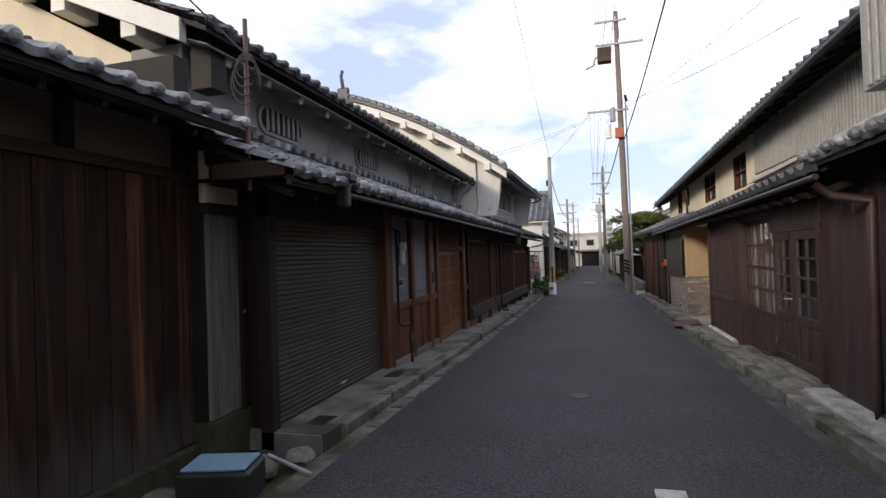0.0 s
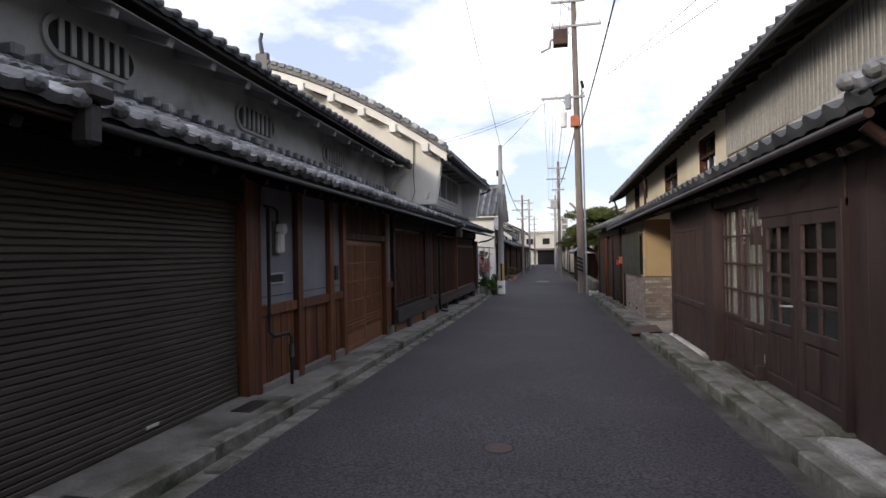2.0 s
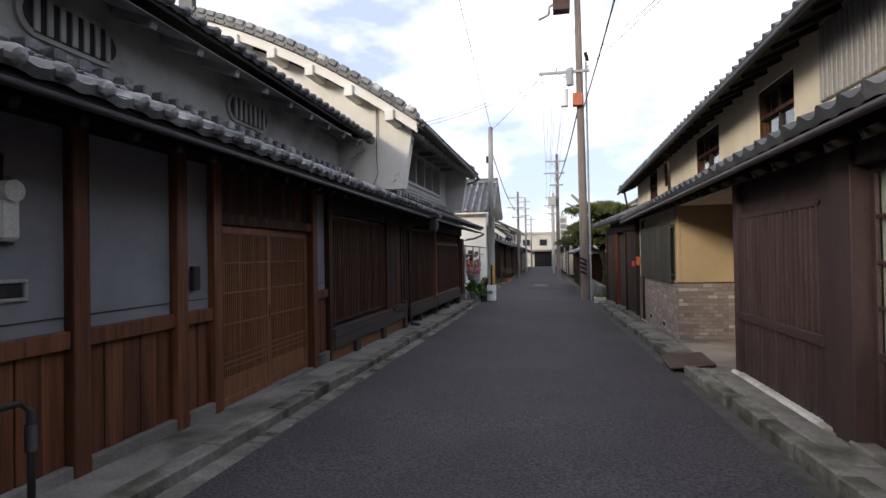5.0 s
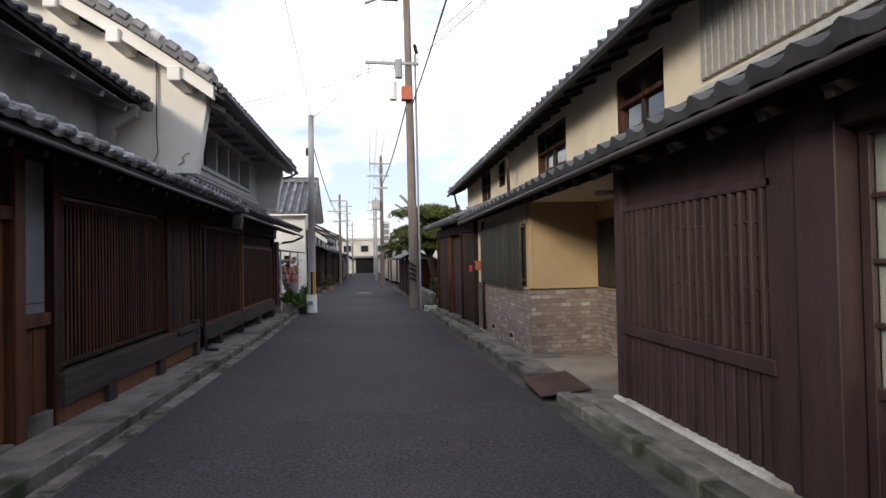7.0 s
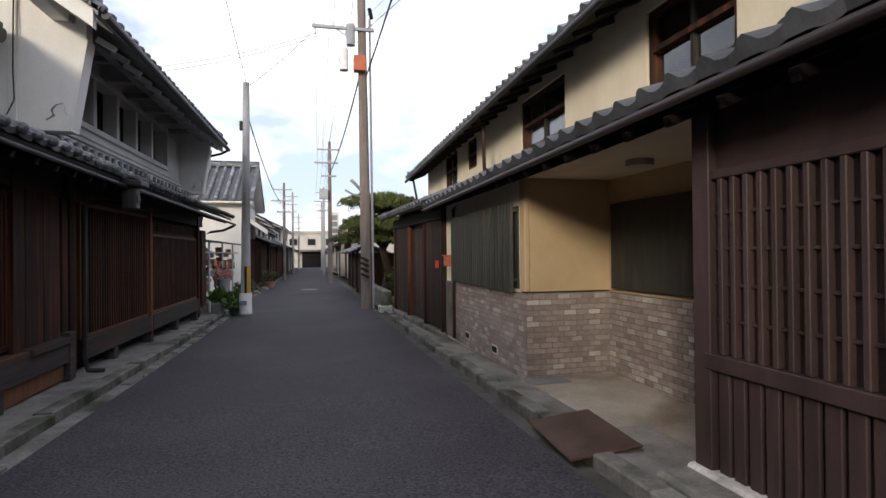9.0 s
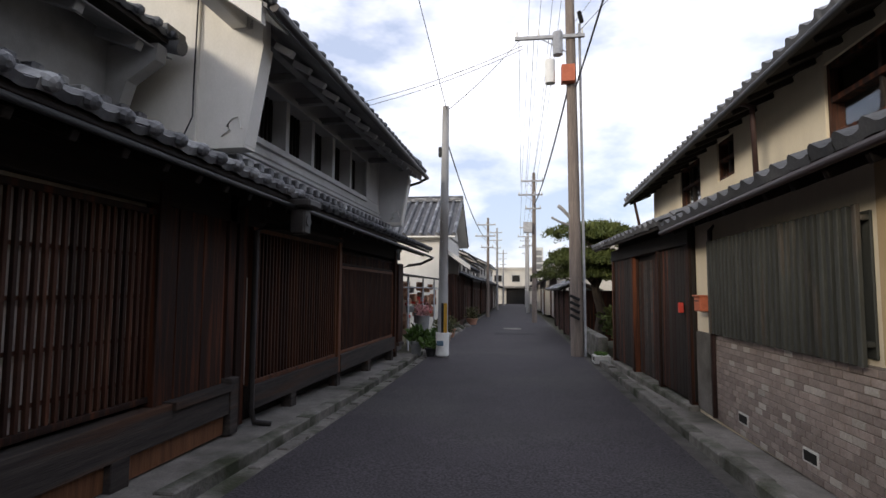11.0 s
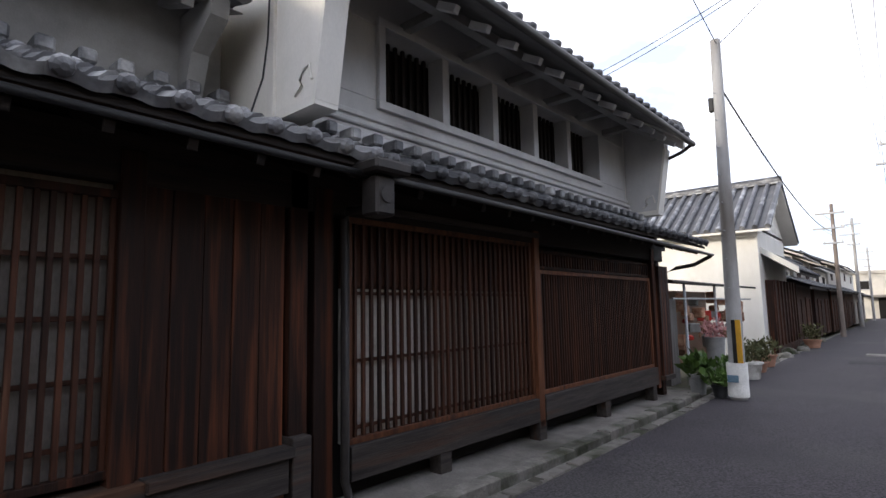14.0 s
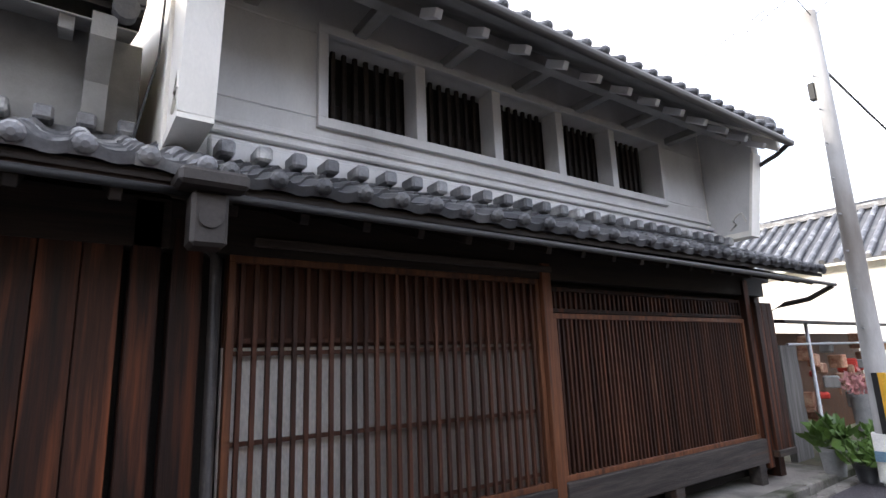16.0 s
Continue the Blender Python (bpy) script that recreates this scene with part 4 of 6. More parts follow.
for y0 in (-0.62, 7.52):
    for side in (1, -1):
        f = (lambda x: x) if side == 1 else (lambda x: 2 * APX - x)
        prism("barge_board", [(f(x), slope_z(x) - 0.22) for x in xs] + [(f(x), slope_z(x) + 0.0) for x in xs[::-1]], "y", y0, y0 + 0.10, WHITE, B, "white plastered barge board")
    prism("verge_tile", [(x, slope_z(x) + 0.02) for x in xs] + [(x, slope_z(x) + 0.24) for x in xs[::-1]], "y", y0 - 0.06 if y0 < 0 else y0 - 0.25, y0 + 0.3 if y0 < 0 else y0 + 0.1, KAWARA_D, B, "thick course of verge tiles")
    for k in range(22):
        x = 0.45 + (APX - 0.55) * k / 22
        slab("verge_piece", x - 0.12, x + 0.10, y0 - 0.08, y0 + 0.3, slope_z(x) + 0.03, slope_z(x) + 0.10, KAWARA_D, B, rot=(0, slope_turn(x), 0))
        slab("verge_piece", x - 0.12, x + 0.11, y0 - 0.09, y0 + 0.06, slope_z(x) + 0.13, slope_z(x) + 0.27, KAWARA, B, bev=0.03, rot=(0, slope_turn(x), 0))
    prism("verge_soffit", [(x, slope_z(x) - 0.06) for x in xs] + [(x, slope_z(x) - 0.02) for x in xs[::-1]], "y", min(y0, y0 + 0.1) + (0.1 if y0 < 0 else -0.45), (0.0 if y0 < 0 else y0), WHITE, B)
for k in range(6):
    x = -0.05 - k * 0.93
    slab("purlin_end", x - 0.10, x + 0.10, -0.69, 0.0, slope_z(x) - 0.36, slope_z(x) - 0.12, WHITE, B, bev=0.015)
# upper roof: two slopes of tiles on boards, slightly sagging
for k in range(4):
    xa, xb = 0.60 + (APX - 0.60) * k / 4, 0.60 + (APX - 0.60) * (k + 1) / 4
    za, zb = slope_z(xa), slope_z(xb)
    # lowest deck board takes the darker plaster as painted eave shade
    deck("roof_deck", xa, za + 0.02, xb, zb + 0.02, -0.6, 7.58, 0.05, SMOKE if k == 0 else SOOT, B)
    ln = math.hypot(xb - xa, zb - za)
    tiles(B, (xa + 0.03, -0.66, za + 0.03), (0, 1, 0), (xb - xa, 0, zb - za), 8.28, ln, KAWARA_D)
    deck("rear_roof", 2 * APX - xa, za + 0.06, 2 * APX - xb, zb + 0.06, -0.62, 7.58, 0.08, KAWARA_D, B)
ridge(B, APX, -0.6, 7.58, APZ + 0.03, KAWARA_D)
orn = slab("ridge_ornament", APX - 0.22, APX + 0.22, -0.72, -0.58, APZ - 0.1, APZ + 0.42, KAWARA_D, B, bev=0.08)
tube("finial", [(APX, -0.66, APZ + 0.4), (APX, -0.74, APZ + 0.68), (APX - 0.06, -0.66, APZ + 0.82), (APX, -0.66, APZ + 1.02)], 0.07, KAWARA_D, B, r1=0.05)
for y in np.arange(0.25, 7.6, 0.50):
    slab("rafter_end", 0.24, 0.50, y, y + 0.075, 4.36, 4.44, FRONT, B, rot=(0, 30, 0))
# brackets and purlin coloured darker than the front to stand for eave shade
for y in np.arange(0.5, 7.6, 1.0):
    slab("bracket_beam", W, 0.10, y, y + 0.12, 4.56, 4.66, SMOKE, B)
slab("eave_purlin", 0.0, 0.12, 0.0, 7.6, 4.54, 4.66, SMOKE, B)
tube("gutter", [(0.68, -0.6, 4.44), (0.68, 7.64, 4.38)], 0.05, PIPE, B, sides=10)
tube("gutter_elbow", [(0.68, 7.56, 4.36), (0.5, 7.58, 4.26), (0.2, 7.66, 4.20), (0.1, 7.70, 4.08)], 0.035, PIPE, B)
tube("verge_wire", [(-0.55, -0.05, 5.2), (-0.55, -0.08, 3.9), (-0.5, -0.15, 3.5), (-0.6, -0.2, 3.2), (-0.4, -0.3, 3.1)], 0.009, WIRE, B, sides=5)


# ---- right: brown-painted shop, tiled porch house and black board wall under one long eave ----
C = thing("brown_shop_house", "long two-storey townhouse with brown shop front and cream upper wall", "house", at=(2.45, 0, 0))
# indoor shade behind the shop front, given as a near-black sheet
slab("rear_wall", 0.35, 0.45, 2.0, 12.95, 0.0, 2.9, INSIDE_DARK, C)
slab("side_wall", 0.0, 4.0, 12.60, 12.72, 0.0, 2.6, BROWNPAINT, C)
# ribbed boards nearest the start
slab("board_wall", 0.03, 0.1, 2.5, 6.84, 0.2, 2.5, BROWNPAINT, C, "brown painted ribbed boards")
for i in range(17):
    y = 2.6 + i * 0.25
    slab("rib", 0.022, 0.03, y, y + 0.244, 0.22, 2.4, BROWNPAINT, C, bev=0.005)
slab("white_sill", -0.24, 0.1, 4.3, 6.85, 0.0, 0.28, PALE, C, "pale mortar step", bev=0.03)
# double doors
dd = thing("double_door", "brown painted double glazed doors with small panes", "door", at=(2.45, 0, 0))
for k, (y0, y1) in enumerate(((6.9, 7.72), (7.74, 8.5))):
    d = frame_mesh("door_leaf", 0.03, y0, y1, 0.32, 2.03, 0.11, 0.04, BROWNPAINT, dd, "brown painted glazed door leaf", mid=(0.92,))
    slab("glass_pane", 0.028, 0.034, y0 + 0.1, y1 - 0.1, 0.95, 1.93, GLASS, d, bev=0).visible_shadow = False
    # darkness behind the door glass is painted on this sheet
    slab("dark_backing", 0.10, 0.11, y0 + 0.05, y1 - 0.05, 0.9, 1.95, INSIDE_DARK, d, bev=0)
    ym = (y0 + y1) / 2
    slab("muntin", 0.012, 0.045, ym - 0.016, ym + 0.016, 0.95, 1.93, BROWNPAINT, d, bev=0.004)
    for z in (1.22, 1.45, 1.69):
        slab("muntin", 0.012, 0.045, y0 + 0.1, y1 - 0.1, z - 0.016, z + 0.016, BROWNPAINT, d, bev=0.004)
    slab("lower_panel", 0.035, 0.045, y0 + 0.1, y1 - 0.1, 0.42, 0.88, BROWNPAINT, d, bev=0)
    for a, b in ((y0 + 0.14, ym - 0.05), (ym + 0.05, y1 - 0.14)):
        slab("raised_panel", 0.02, 0.036, a, b, 0.46, 0.84, BROWNPAINT, d, bev=0.012)
    for z in (0.5, 1.85):
        slab("hinge", 0.004, 0.012, y0 + 0.004 if k == 0 else y1 - 0.02, y0 + 0.02 if k == 0 else y1 - 0.004, z, z + 0.09, STEEL, d, bev=0.002)
hd = tube("handle", [(0.0, 7.78, 1.17), (-0.05, 7.78, 1.17), (-0.055, 7.90, 1.165)], 0.011, STEEL, dd, "chrome lever handle")
slab("door_head", 0.0, 0.1, 6.84, 8.56, 2.03, 2.5, BROWNPAINT, C)
slab("door_sill", -0.10, 0.15, 6.8, 8.55, 0.0, 0.31, STONE, C, bev=0.02)
slab("door_step", -0.30, -0.05, 7.0, 8.6, 0.0, 0.26, STONE, C, bev=0.03)
slab("jamb", -0.03, 0.1, 6.84, 6.9, 0.3, 2.1, BROWNPAINT, C)
slab("stub", -0.06, 0.05, 8.5, 8.6, 0.15, 0.46, BROWNPAINT, C)
slab("stub", -0.06, 0.05, 8.5, 8.6, 1.75, 1.95, BROWNPAINT, C)
# glazed sliding panels with net curtain
wd = thing("window_2", "brown painted glazed sliding panels with net curtain", "window", kind="structure", at=(2.45, 0, 0))
for k, (y0, y1, dx) in enumerate(((8.56, 9.35, 0.02), (9.3, 10.1, 0.06))):
    f = frame_mesh("sash", 0.05 + dx, y0, y1, 0.20, 2.25, 0.06, 0.035, BROWNPAINT, wd, "brown painted glazed sash", mid=(0.85,))
    slab("glass_pane", 0.05 + dx, 0.055 + dx, y0 + 0.05, y1 - 0.05, 0.88, 2.2, GLASS, f, bev=0).visible_shadow = False
    for i in (1, 2):
        yc = y0 + (y1 - y0) * i / 3
        slab("muntin", 0.035 + dx, 0.065 + dx, yc - 0.014, yc + 0.014, 0.88, 2.2, BROWNPAINT, f, bev=0.004)
    for z in (1.2, 1.53, 1.87):
        slab("muntin", 0.035 + dx, 0.065 + dx, y0 + 0.05, y1 - 0.05, z - 0.014, z + 0.014, BROWNPAINT, f, bev=0.004)
    slab("lower_panel", 0.06 + dx, 0.07 + dx, y0 + 0.05, y1 - 0.05, 0.24, 0.84, BROWNPAINT, f, bev=0)
    for i in range(2):
        a = y0 + 0.1 + i * (y1 - y0 - 0.12) / 2
        slab("raised_panel", 0.045 + dx, 0.062 + dx, a, a + (y1 - y0) / 2 - 0.14, 0.3, 0.78, BROWNPAINT, f, bev=0.012)
cv, cf = [], []
for i in range(100):
    y = 8.6 + 1.45 * i / 99
    x = 0.15 + 0.010 * math.sin(y * 45) + 0.005 * math.sin(y * 103)
    cv += [(x, y, 0.85), (x, y, 2.25)]
    if i:
        cf.append((2 * i - 2, 2 * i, 2 * i + 1, 2 * i - 1))
cur = tagged(raw("net_curtain", cv, cf, CURTAIN, None, smooth=True), "off-white net curtain hanging in folds behind glass", "curtain")
cur.location = (2.45, 0, 0)
slab("window_head", 0.0, 0.12, 8.56, 10.16, 2.25, 2.5, BROWNPAINT, C)
slab("window_sill", -0.05, 0.2, 8.56, 10.2, 0.03, 0.2, STONE, C, bev=0.02)
slab("pillar", -0.03, 0.12, 10.12, 10.4, 0.14, 2.5, BROWNPAINT, C)
slab("pillar", 0.0, 0.12, 10.4, 10.66, 0.14, 2.5, BROWNPAINT, C)
# latticed panel
slab("panel_back", 0.05, 0.1, 10.66, 12.60, 0.14, 2.5, BROWNPAINT, C)
slab("panel_head", 0.0, 0.06, 10.62, 12.56, 2.0, 2.06, BROWNPAINT, C)
slab("panel_rail", -0.02, 0.06, 10.6, 12.62, 0.82, 0.92, BROWNPAINT, C)
for i in range(19):
    y = 10.70 + i * 0.0985
    slab("slat", 0.0, 0.05, y, y + 0.036, 0.92, 2.0, BROWNPAINT, C, bev=0.005)
for z in (1.12, 1.34, 1.56, 1.78):
    slab("cross_rail", 0.024, 0.05, 10.66, 12.56, z, z + 0.022, BROWNPAINT, C, bev=0.004)
for i in range(16):
    y = 10.68 + i * 0.118
    slab("rib", 0.02, 0.05, y, y + 0.09, 0.16, 0.82, BROWNPAINT, C, bev=0.006)
slab("panel_sill", -0.06, 0.12, 10.5, 12.75, 0.0, 0.19, PALE, C, "pale mortar footing", bev=0.02)
slab("corner_post", -0.01, 0.12, 12.57, 12.72, 0.1, 2.5, BROWNPAINT, C)
slab("stone_step", -0.30, -0.04, 8.7, 12.75, -0.02, 0.17, STONE, C, bev=0.03)
# recessed porch
slab("porch_floor", -0.05, 1.6, 12.72, 15.54, -0.02, 0.10, PORCH, C, "stained concrete porch floor")
slab("porch_ceiling", 0.0, 1.6, 12.72, 15.54, 2.42, 2.5, CREAM, C)
slab("porch_wall", 1.10, 1.25, 12.72, 15.64, 0.0, 2.5, YELLOW, C)
slab("porch_side", 0.064, 1.10, 15.583, 15.6, 1.09, 2.45, YELLOW, C, "ochre-yellow plaster wall")
slab("porch_window", 1.04, 1.10, 13.3, 15.46, 1.12, 2.12, GREENIRON, C, "dark window in the porch", bev=0.01)
tube("ceiling_lamp", [(0.6, 14.2, 2.36), (0.6, 14.2, 2.43)], 0.13, IVORY, C, "round white ceiling lamp", sides=20)
slab("street_wall", 0.02, 0.2, 15.74, 19.42, 0.0, 2.5, CREAM, C, "cream plaster wall")
slab("corner_plaster", 0.0, 0.063, 15.583, 15.74, 1.09, 2.45, YELLOW, C, bev=0.01)
# brick tile dado, its bed
slab("dado_bed", 0.005, 0.03, 15.56, 18.85, 0.05, 1.075, GROUT, C, bev=0)
slab("dado_bed", 0.02, 1.10, 15.555, 15.58, 0.05, 1.075, GROUT, C, bev=0)
slab("dado_bed", 1.075, 1.10, 12.73, 15.54, 0.05, 1.075, GROUT, C, bev=0)
slab("plain_dado", 0.0, 0.03, 18.9, 19.42, 0.05, 1.05, CONC, C)
for y in (16.55, 17.85):
    v = slab("floor_vent", -0.012, 0.02, y, y + 0.24, 0.18, 0.30, IVORY, C, "small vent in the tiled dado")
    # flat dark plate painted as a shaded hole
    slab("vent_hole", -0.016, -0.008, y + 0.025, y + 0.215, 0.20, 0.28, INSIDE_DARK, v, bev=0)
# iron grille in front of the window
gr = thing("window_grille", "dark green iron bars in front of a window", "window grille", at=(2.45, 0, 0))
slab("board", 0.0, 0.02, 15.80, 18.7, 1.12, 2.12, GREENIRON, gr)
for i in range(28):
    y = 15.80 + i * 0.1045
    slab("bar", -0.09, -0.055, y, y + 0.055, 1.07, 2.16, GREENIRON, gr, bev=0.006)
for z in (1.2, 2.05):
    slab("rail", -0.055, 0.0, 15.80, 18.70, z, z + 0.04, GREENIRON, gr)
mb = thing("mailbox", "orange-red metal mailbox fixed to a wall corner", "mailbox", at=(2.40, 18.95, 1.42))
slab("box", -0.08, 0.03, -0.11, 0.11, -0.10, 0.08, ORANGE, mb, bev=0.012)
slab("lid", -0.10, 0.03, -0.12, 0.12, 0.08, 0.10, ORANGE, mb)
slab("slot", -0.084, -0.078, -0.07, 0.07, 0.02, 0.035, BLACK, mb, bev=0)
ex = thing("alarm_box", "small red box on a dark post", "box", at=(2.36, 19.75, 1.35))
slab("case", -0.03, 0.03, -0.035, 0.035, -0.08, 0.06, RED, ex)
tube("brown_drain", [(0.12, 18.72, 2.5), (-0.03, 18.72, 2.3), (-0.03, 18.72, 0.08)], 0.03, COPPER, C)
ms = thing("door_mat", "small grey rubber mat on the porch floor", "mat", at=(2.42, 15.36, 0.0))
slab("mat", -0.03, 0.42, -0.15, 0.15, 0.098, 0.112, POT, ms)
pl = thing("metal_cover_plate", "rusty brown steel plate over the gutter", "cover plate", at=(2.10, 13.62, 0.10))
slab("plate", -0.28, 0.28, -0.46, 0.46, 0.01, 0.03, RUST, pl, rot=(0, -7, -4))
# black board wall, bending slightly into the lane
K = thing("black_board_wall", "old dark board wall with plank door under a tiled eave", "wall", at=(2.42, 19.42, 0), turn=2.6)
rng = random.Random(3)
y = 0.0
while y < 4.5:
    w = rng.uniform(0.11, 0.19)
    if 1.4 < y < 2.9:
        slab("door_plank", 0.08, 0.10 + rng.uniform(0, 0.01), y, y + w - 0.008, 0.1, 2.1, rng.choice((DARKWOOD, SOOT, GREYBEAM)), K, bev=0.004)
    else:
        slab("plank", 0.0, 0.03 + rng.uniform(0, 0.015), y, y + w - 0.008, 0.12, 2.3, rng.choice((DARKWOOD, SOOT, SOOT)), K, bev=0.004)
    y += w
slab("backing", 0.1, 0.2, 0.0, 4.6, 0.0, 2.6, SOOT, K)
for y in (0.02, 1.34, 2.9, 4.52):
    slab("post", -0.04, 0.1, y, y + 0.11, 0.05, 2.4, DARKWOOD, K)
slab("beam", -0.05, 0.1, 0.0, 4.65, 2.2, 2.42, SOOT, K)
for i in range(10):
    slab("rod", 0.03, 0.05, 0.15 + i * 0.12, 0.17 + i * 0.12, 0.15, 2.15, LATTICE, K, bev=0.002)
slab("footing", -0.1, 0.2, 0, 4.65, -0.2, 0.08, STONE, K, bev=0.02)
# lower eave roof over all three
low_eave = deck("lower_roof", -0.38, 2.50, 1.02, 3.08, 5.6, 19.4, 0.045, SOOT, C)
low_eave.matrix_basis = pose(0, 11, 2.5) @ pose(0, 0, 0, -0.7) @ pose(0, -11, -2.5)
RV = Vector((1.4, 0, 0.58)).normalized()
deck("near_roof", -0.42, 2.62, 1.02, 3.2, 2.5, 5.8, 0.045, SOOT, C)
tiles(C, (-0.46, 5.85, 2.66), (0, -1, 0), RV, 3.4, 1.5, KAWARA)
kd = deck("lower_roof", -0.38, 2.46, 1.0, 3.04, -0.05, 4.75, 0.045, SOOT, K)
tiles(K, (-0.42, 4.8, 2.49), (0, -1, 0), RV, 4.85, 1.5, KAWARA, disc=False)
for y in np.arange(5.8, 19.4, 0.45):
    slab("rafter", -0.32, 0.3, y, y + 0.055, 2.43, 2.50, SOOT, C, rot=(0, -22, 0))
slab("eave_beam", -0.02, 0.12, 2.5, 19.4, 2.5, 2.66, SOOT, C)
tube("gutter", [(-0.42, 5.7, 2.48), (-0.42, 19.4, 2.34)], 0.03, COPPER, C, "brown eave gutter", sides=10)
tube("downpipe", [(-0.42, 5.75, 2.42), (-0.3, 5.72, 2.3), (-0.02, 5.62, 2.24), (-0.04, 5.6, 2.15), (-0.04, 5.62, 0.35), (-0.08, 5.65, 0.2), (-0.22, 5.7, 0.12)], 0.04, COPPER, C, "brown painted downpipe")
# upper storey
UX = 0.98
W0, W1 = 3.21, 4.03
wins = [(13.4, 14.62, W0, W1), (16.48, 18.08, W0, W1), (20.55, 21.25, 3.38, 4.03), (22.1, 23.3, W0, W1)]
ys = [2.5] + [v for w in wins for v in w[:2]] + [25.4]
for i in range(0, len(ys), 2):
    slab("upper_wall", UX, UX + 0.22, ys[i], ys[i + 1], 2.9, 4.28 - 0.025 * (ys[i + 1] - 16), CREAM, C, "cream plaster upper wall", bev=0.004)
for a, b, z0, z1 in wins:
    slab("upper_wall", UX, UX + 0.22, a, b, 2.9, z0, CREAM, C, bev=0.004)
    slab("upper_wall", UX, UX + 0.22, a, b, z1, 4.28 - 0.025 * (b - 16), CREAM, C, bev=0.004)
    w = frame_mesh("window", UX + 0.10, a, b, z0, z1, 0.06, 0.14, DARKWOOD, C, "dark wooden upper window", mid=((z0 + z1) / 2,))
    slab("mullion", UX + 0.06, UX + 0.12, (a + b) / 2 - 0.025, (a + b) / 2 + 0.025, z0 + 0.06, z1 - 0.06, SOOT, w)
    slab("glass_pane", UX + 0.10, UX + 0.106, a + 0.05, b - 0.05, z0 + 0.05, z1 - 0.05, GLASS, w, bev=0).visible_shadow = False
    # near-black sheet in place of the unlit room behind the glass
    slab("dark_room", UX + 0.2, UX + 0.21, a - 0.02, b + 0.02, z0 - 0.02, z1 + 0.02, INSIDE_DARK, w, bev=0)
slab("gable_end", UX, 9.6, 25.3, 25.45, -0.3, 4.0, CREAM, C)
slab("gable_end", UX, 9.6, 2.5, 2.65, 0, 4.3, CREAM, C)
slab("back_wall", 9.4, 9.6, 2.5, 25.4, 0, 4.3, CREAM, C)
sd = slab("siding", UX - 0.03, UX, 6.3, 12.66, 3.36, 4.24, CORR, C, "grey corrugated metal siding", bev=0)
for i in range(62):
    y = 6.33 + i * 0.102
    slab("corrugation", UX - 0.05, UX - 0.03, y, y + 0.055, 3.36, 4.24, CORR, sd, bev=0.008)
slab("siding_trim", UX - 0.07, UX, 6.3, 12.76, 3.28, 3.35, IVORY, C, rot=(-1.4, 0, 0))
before_roof = set(C.children)
deck("upper_roof", 0.44, 4.06, 5.5, 6.3, 2.5, 25.9, 0.06, SOOT, C)
UVR = Vector((5.06, 0, 2.24)).normalized()
tiles(C, (0.40, 25.95, 4.09), (0, -1, 0), UVR, 23.4, 5.5, KAWARA, disc=False)
prism("rear_slope", [(5.5, 6.3), (10, 4.2), (10, 4.1), (5.5, 6.2)], "y", 2.5, 25.9, KAWARA_D, C)
ridge(C, 5.5, 2.5, 25.9, 6.3, KAWARA_D)
for y in np.arange(2.7, 25.8, 0.5):
    slab("rafter", 0.45, 1.0, y, y + 0.06, 4.06, 4.13, SOOT, C, rot=(0, -23, 0))
tube("upper_gutter", [(0.38, 2.5, 4.03), (0.38, 25.9, 3.98)], 0.04, PIPE, C, sides=10)
sag = pose(0, 16, 4.1) @ pose(0, 0, 0, -1.45) @ pose(0, -16, -4.1)      # the eave line drops with the lane
for ob in set(C.children) - before_roof:
    ob.matrix_basis = sag @ ob.matrix_basis
tube("upper_downpipe", [(0.40, 19.05, 4.0), (0.62, 19.0, 3.9), (0.64, 19.0, 3.0)], 0.035, COPPER, C)
tube("upper_downpipe", [(0.42, 25.75, 4.0), (0.55, 25.6, 3.8), (0.7, 25.6, 3.0)], 0.035, COPPER, C)
for z in (3.20, 3.26):
    tube("eave_cable", [(0.86, 5.0, z + 0.06), (0.9, 9.0, z), (0.9, 13.0, z - 0.06)], 0.008, WIRE, C, sides=5)
bxs = thing("siding_bay", "grey ribbed metal bay hanging from the upper wall", "bay", at=(2.2, 3.55, 0))
slab("body", 0.0, 0.7, -1.5, 1.6, 3.08, 4.9, CORR, bxs)
for i in range(25):
    slab("rib", -0.02, 0.0, -1.5 + i * 0.122, -1.43 + i * 0.122, 3.10, 4.9, CORR, bxs, bev=0.006)


# ---- poles and wires ----
def utility_pole(x, y, h, top_x, r, material, arms, label, name="utility_pole"):
    p = thing(name, label, "utility pole", group="utility poles")
    p.location = (x, y, road_z(y))
    tube("shaft", [(0, 0, -0.1), (top_x * 0.5, 0, h * 0.5), (top_x, 0, h)], r, material, p, r1=r * 0.62, sides=14)
    for z, a, b in arms:
        cx = top_x * z / h
        slab("crossarm", cx + a, cx + b, -0.17, -0.09, z - 0.045, z + 0.045, STEEL, p)
        n = max(2, int((b - a) / 0.45))
        for i in range(n + 1):
            xx = cx + a + 0.06 + (b - a - 0.12) * i / n
            tube("insulator", [(xx, -0.13, z + 0.04), (xx, -0.13, z + 0.10), (xx, -0.13, z + 0.2)], 0.035, IVORY, p, r1=0.02)
        tube("brace", [(cx + a * 0.55, -0.13, z - 0.02), (cx, -0.05, z - 0.45)], 0.014, STEEL, p, sides=5)
    return p


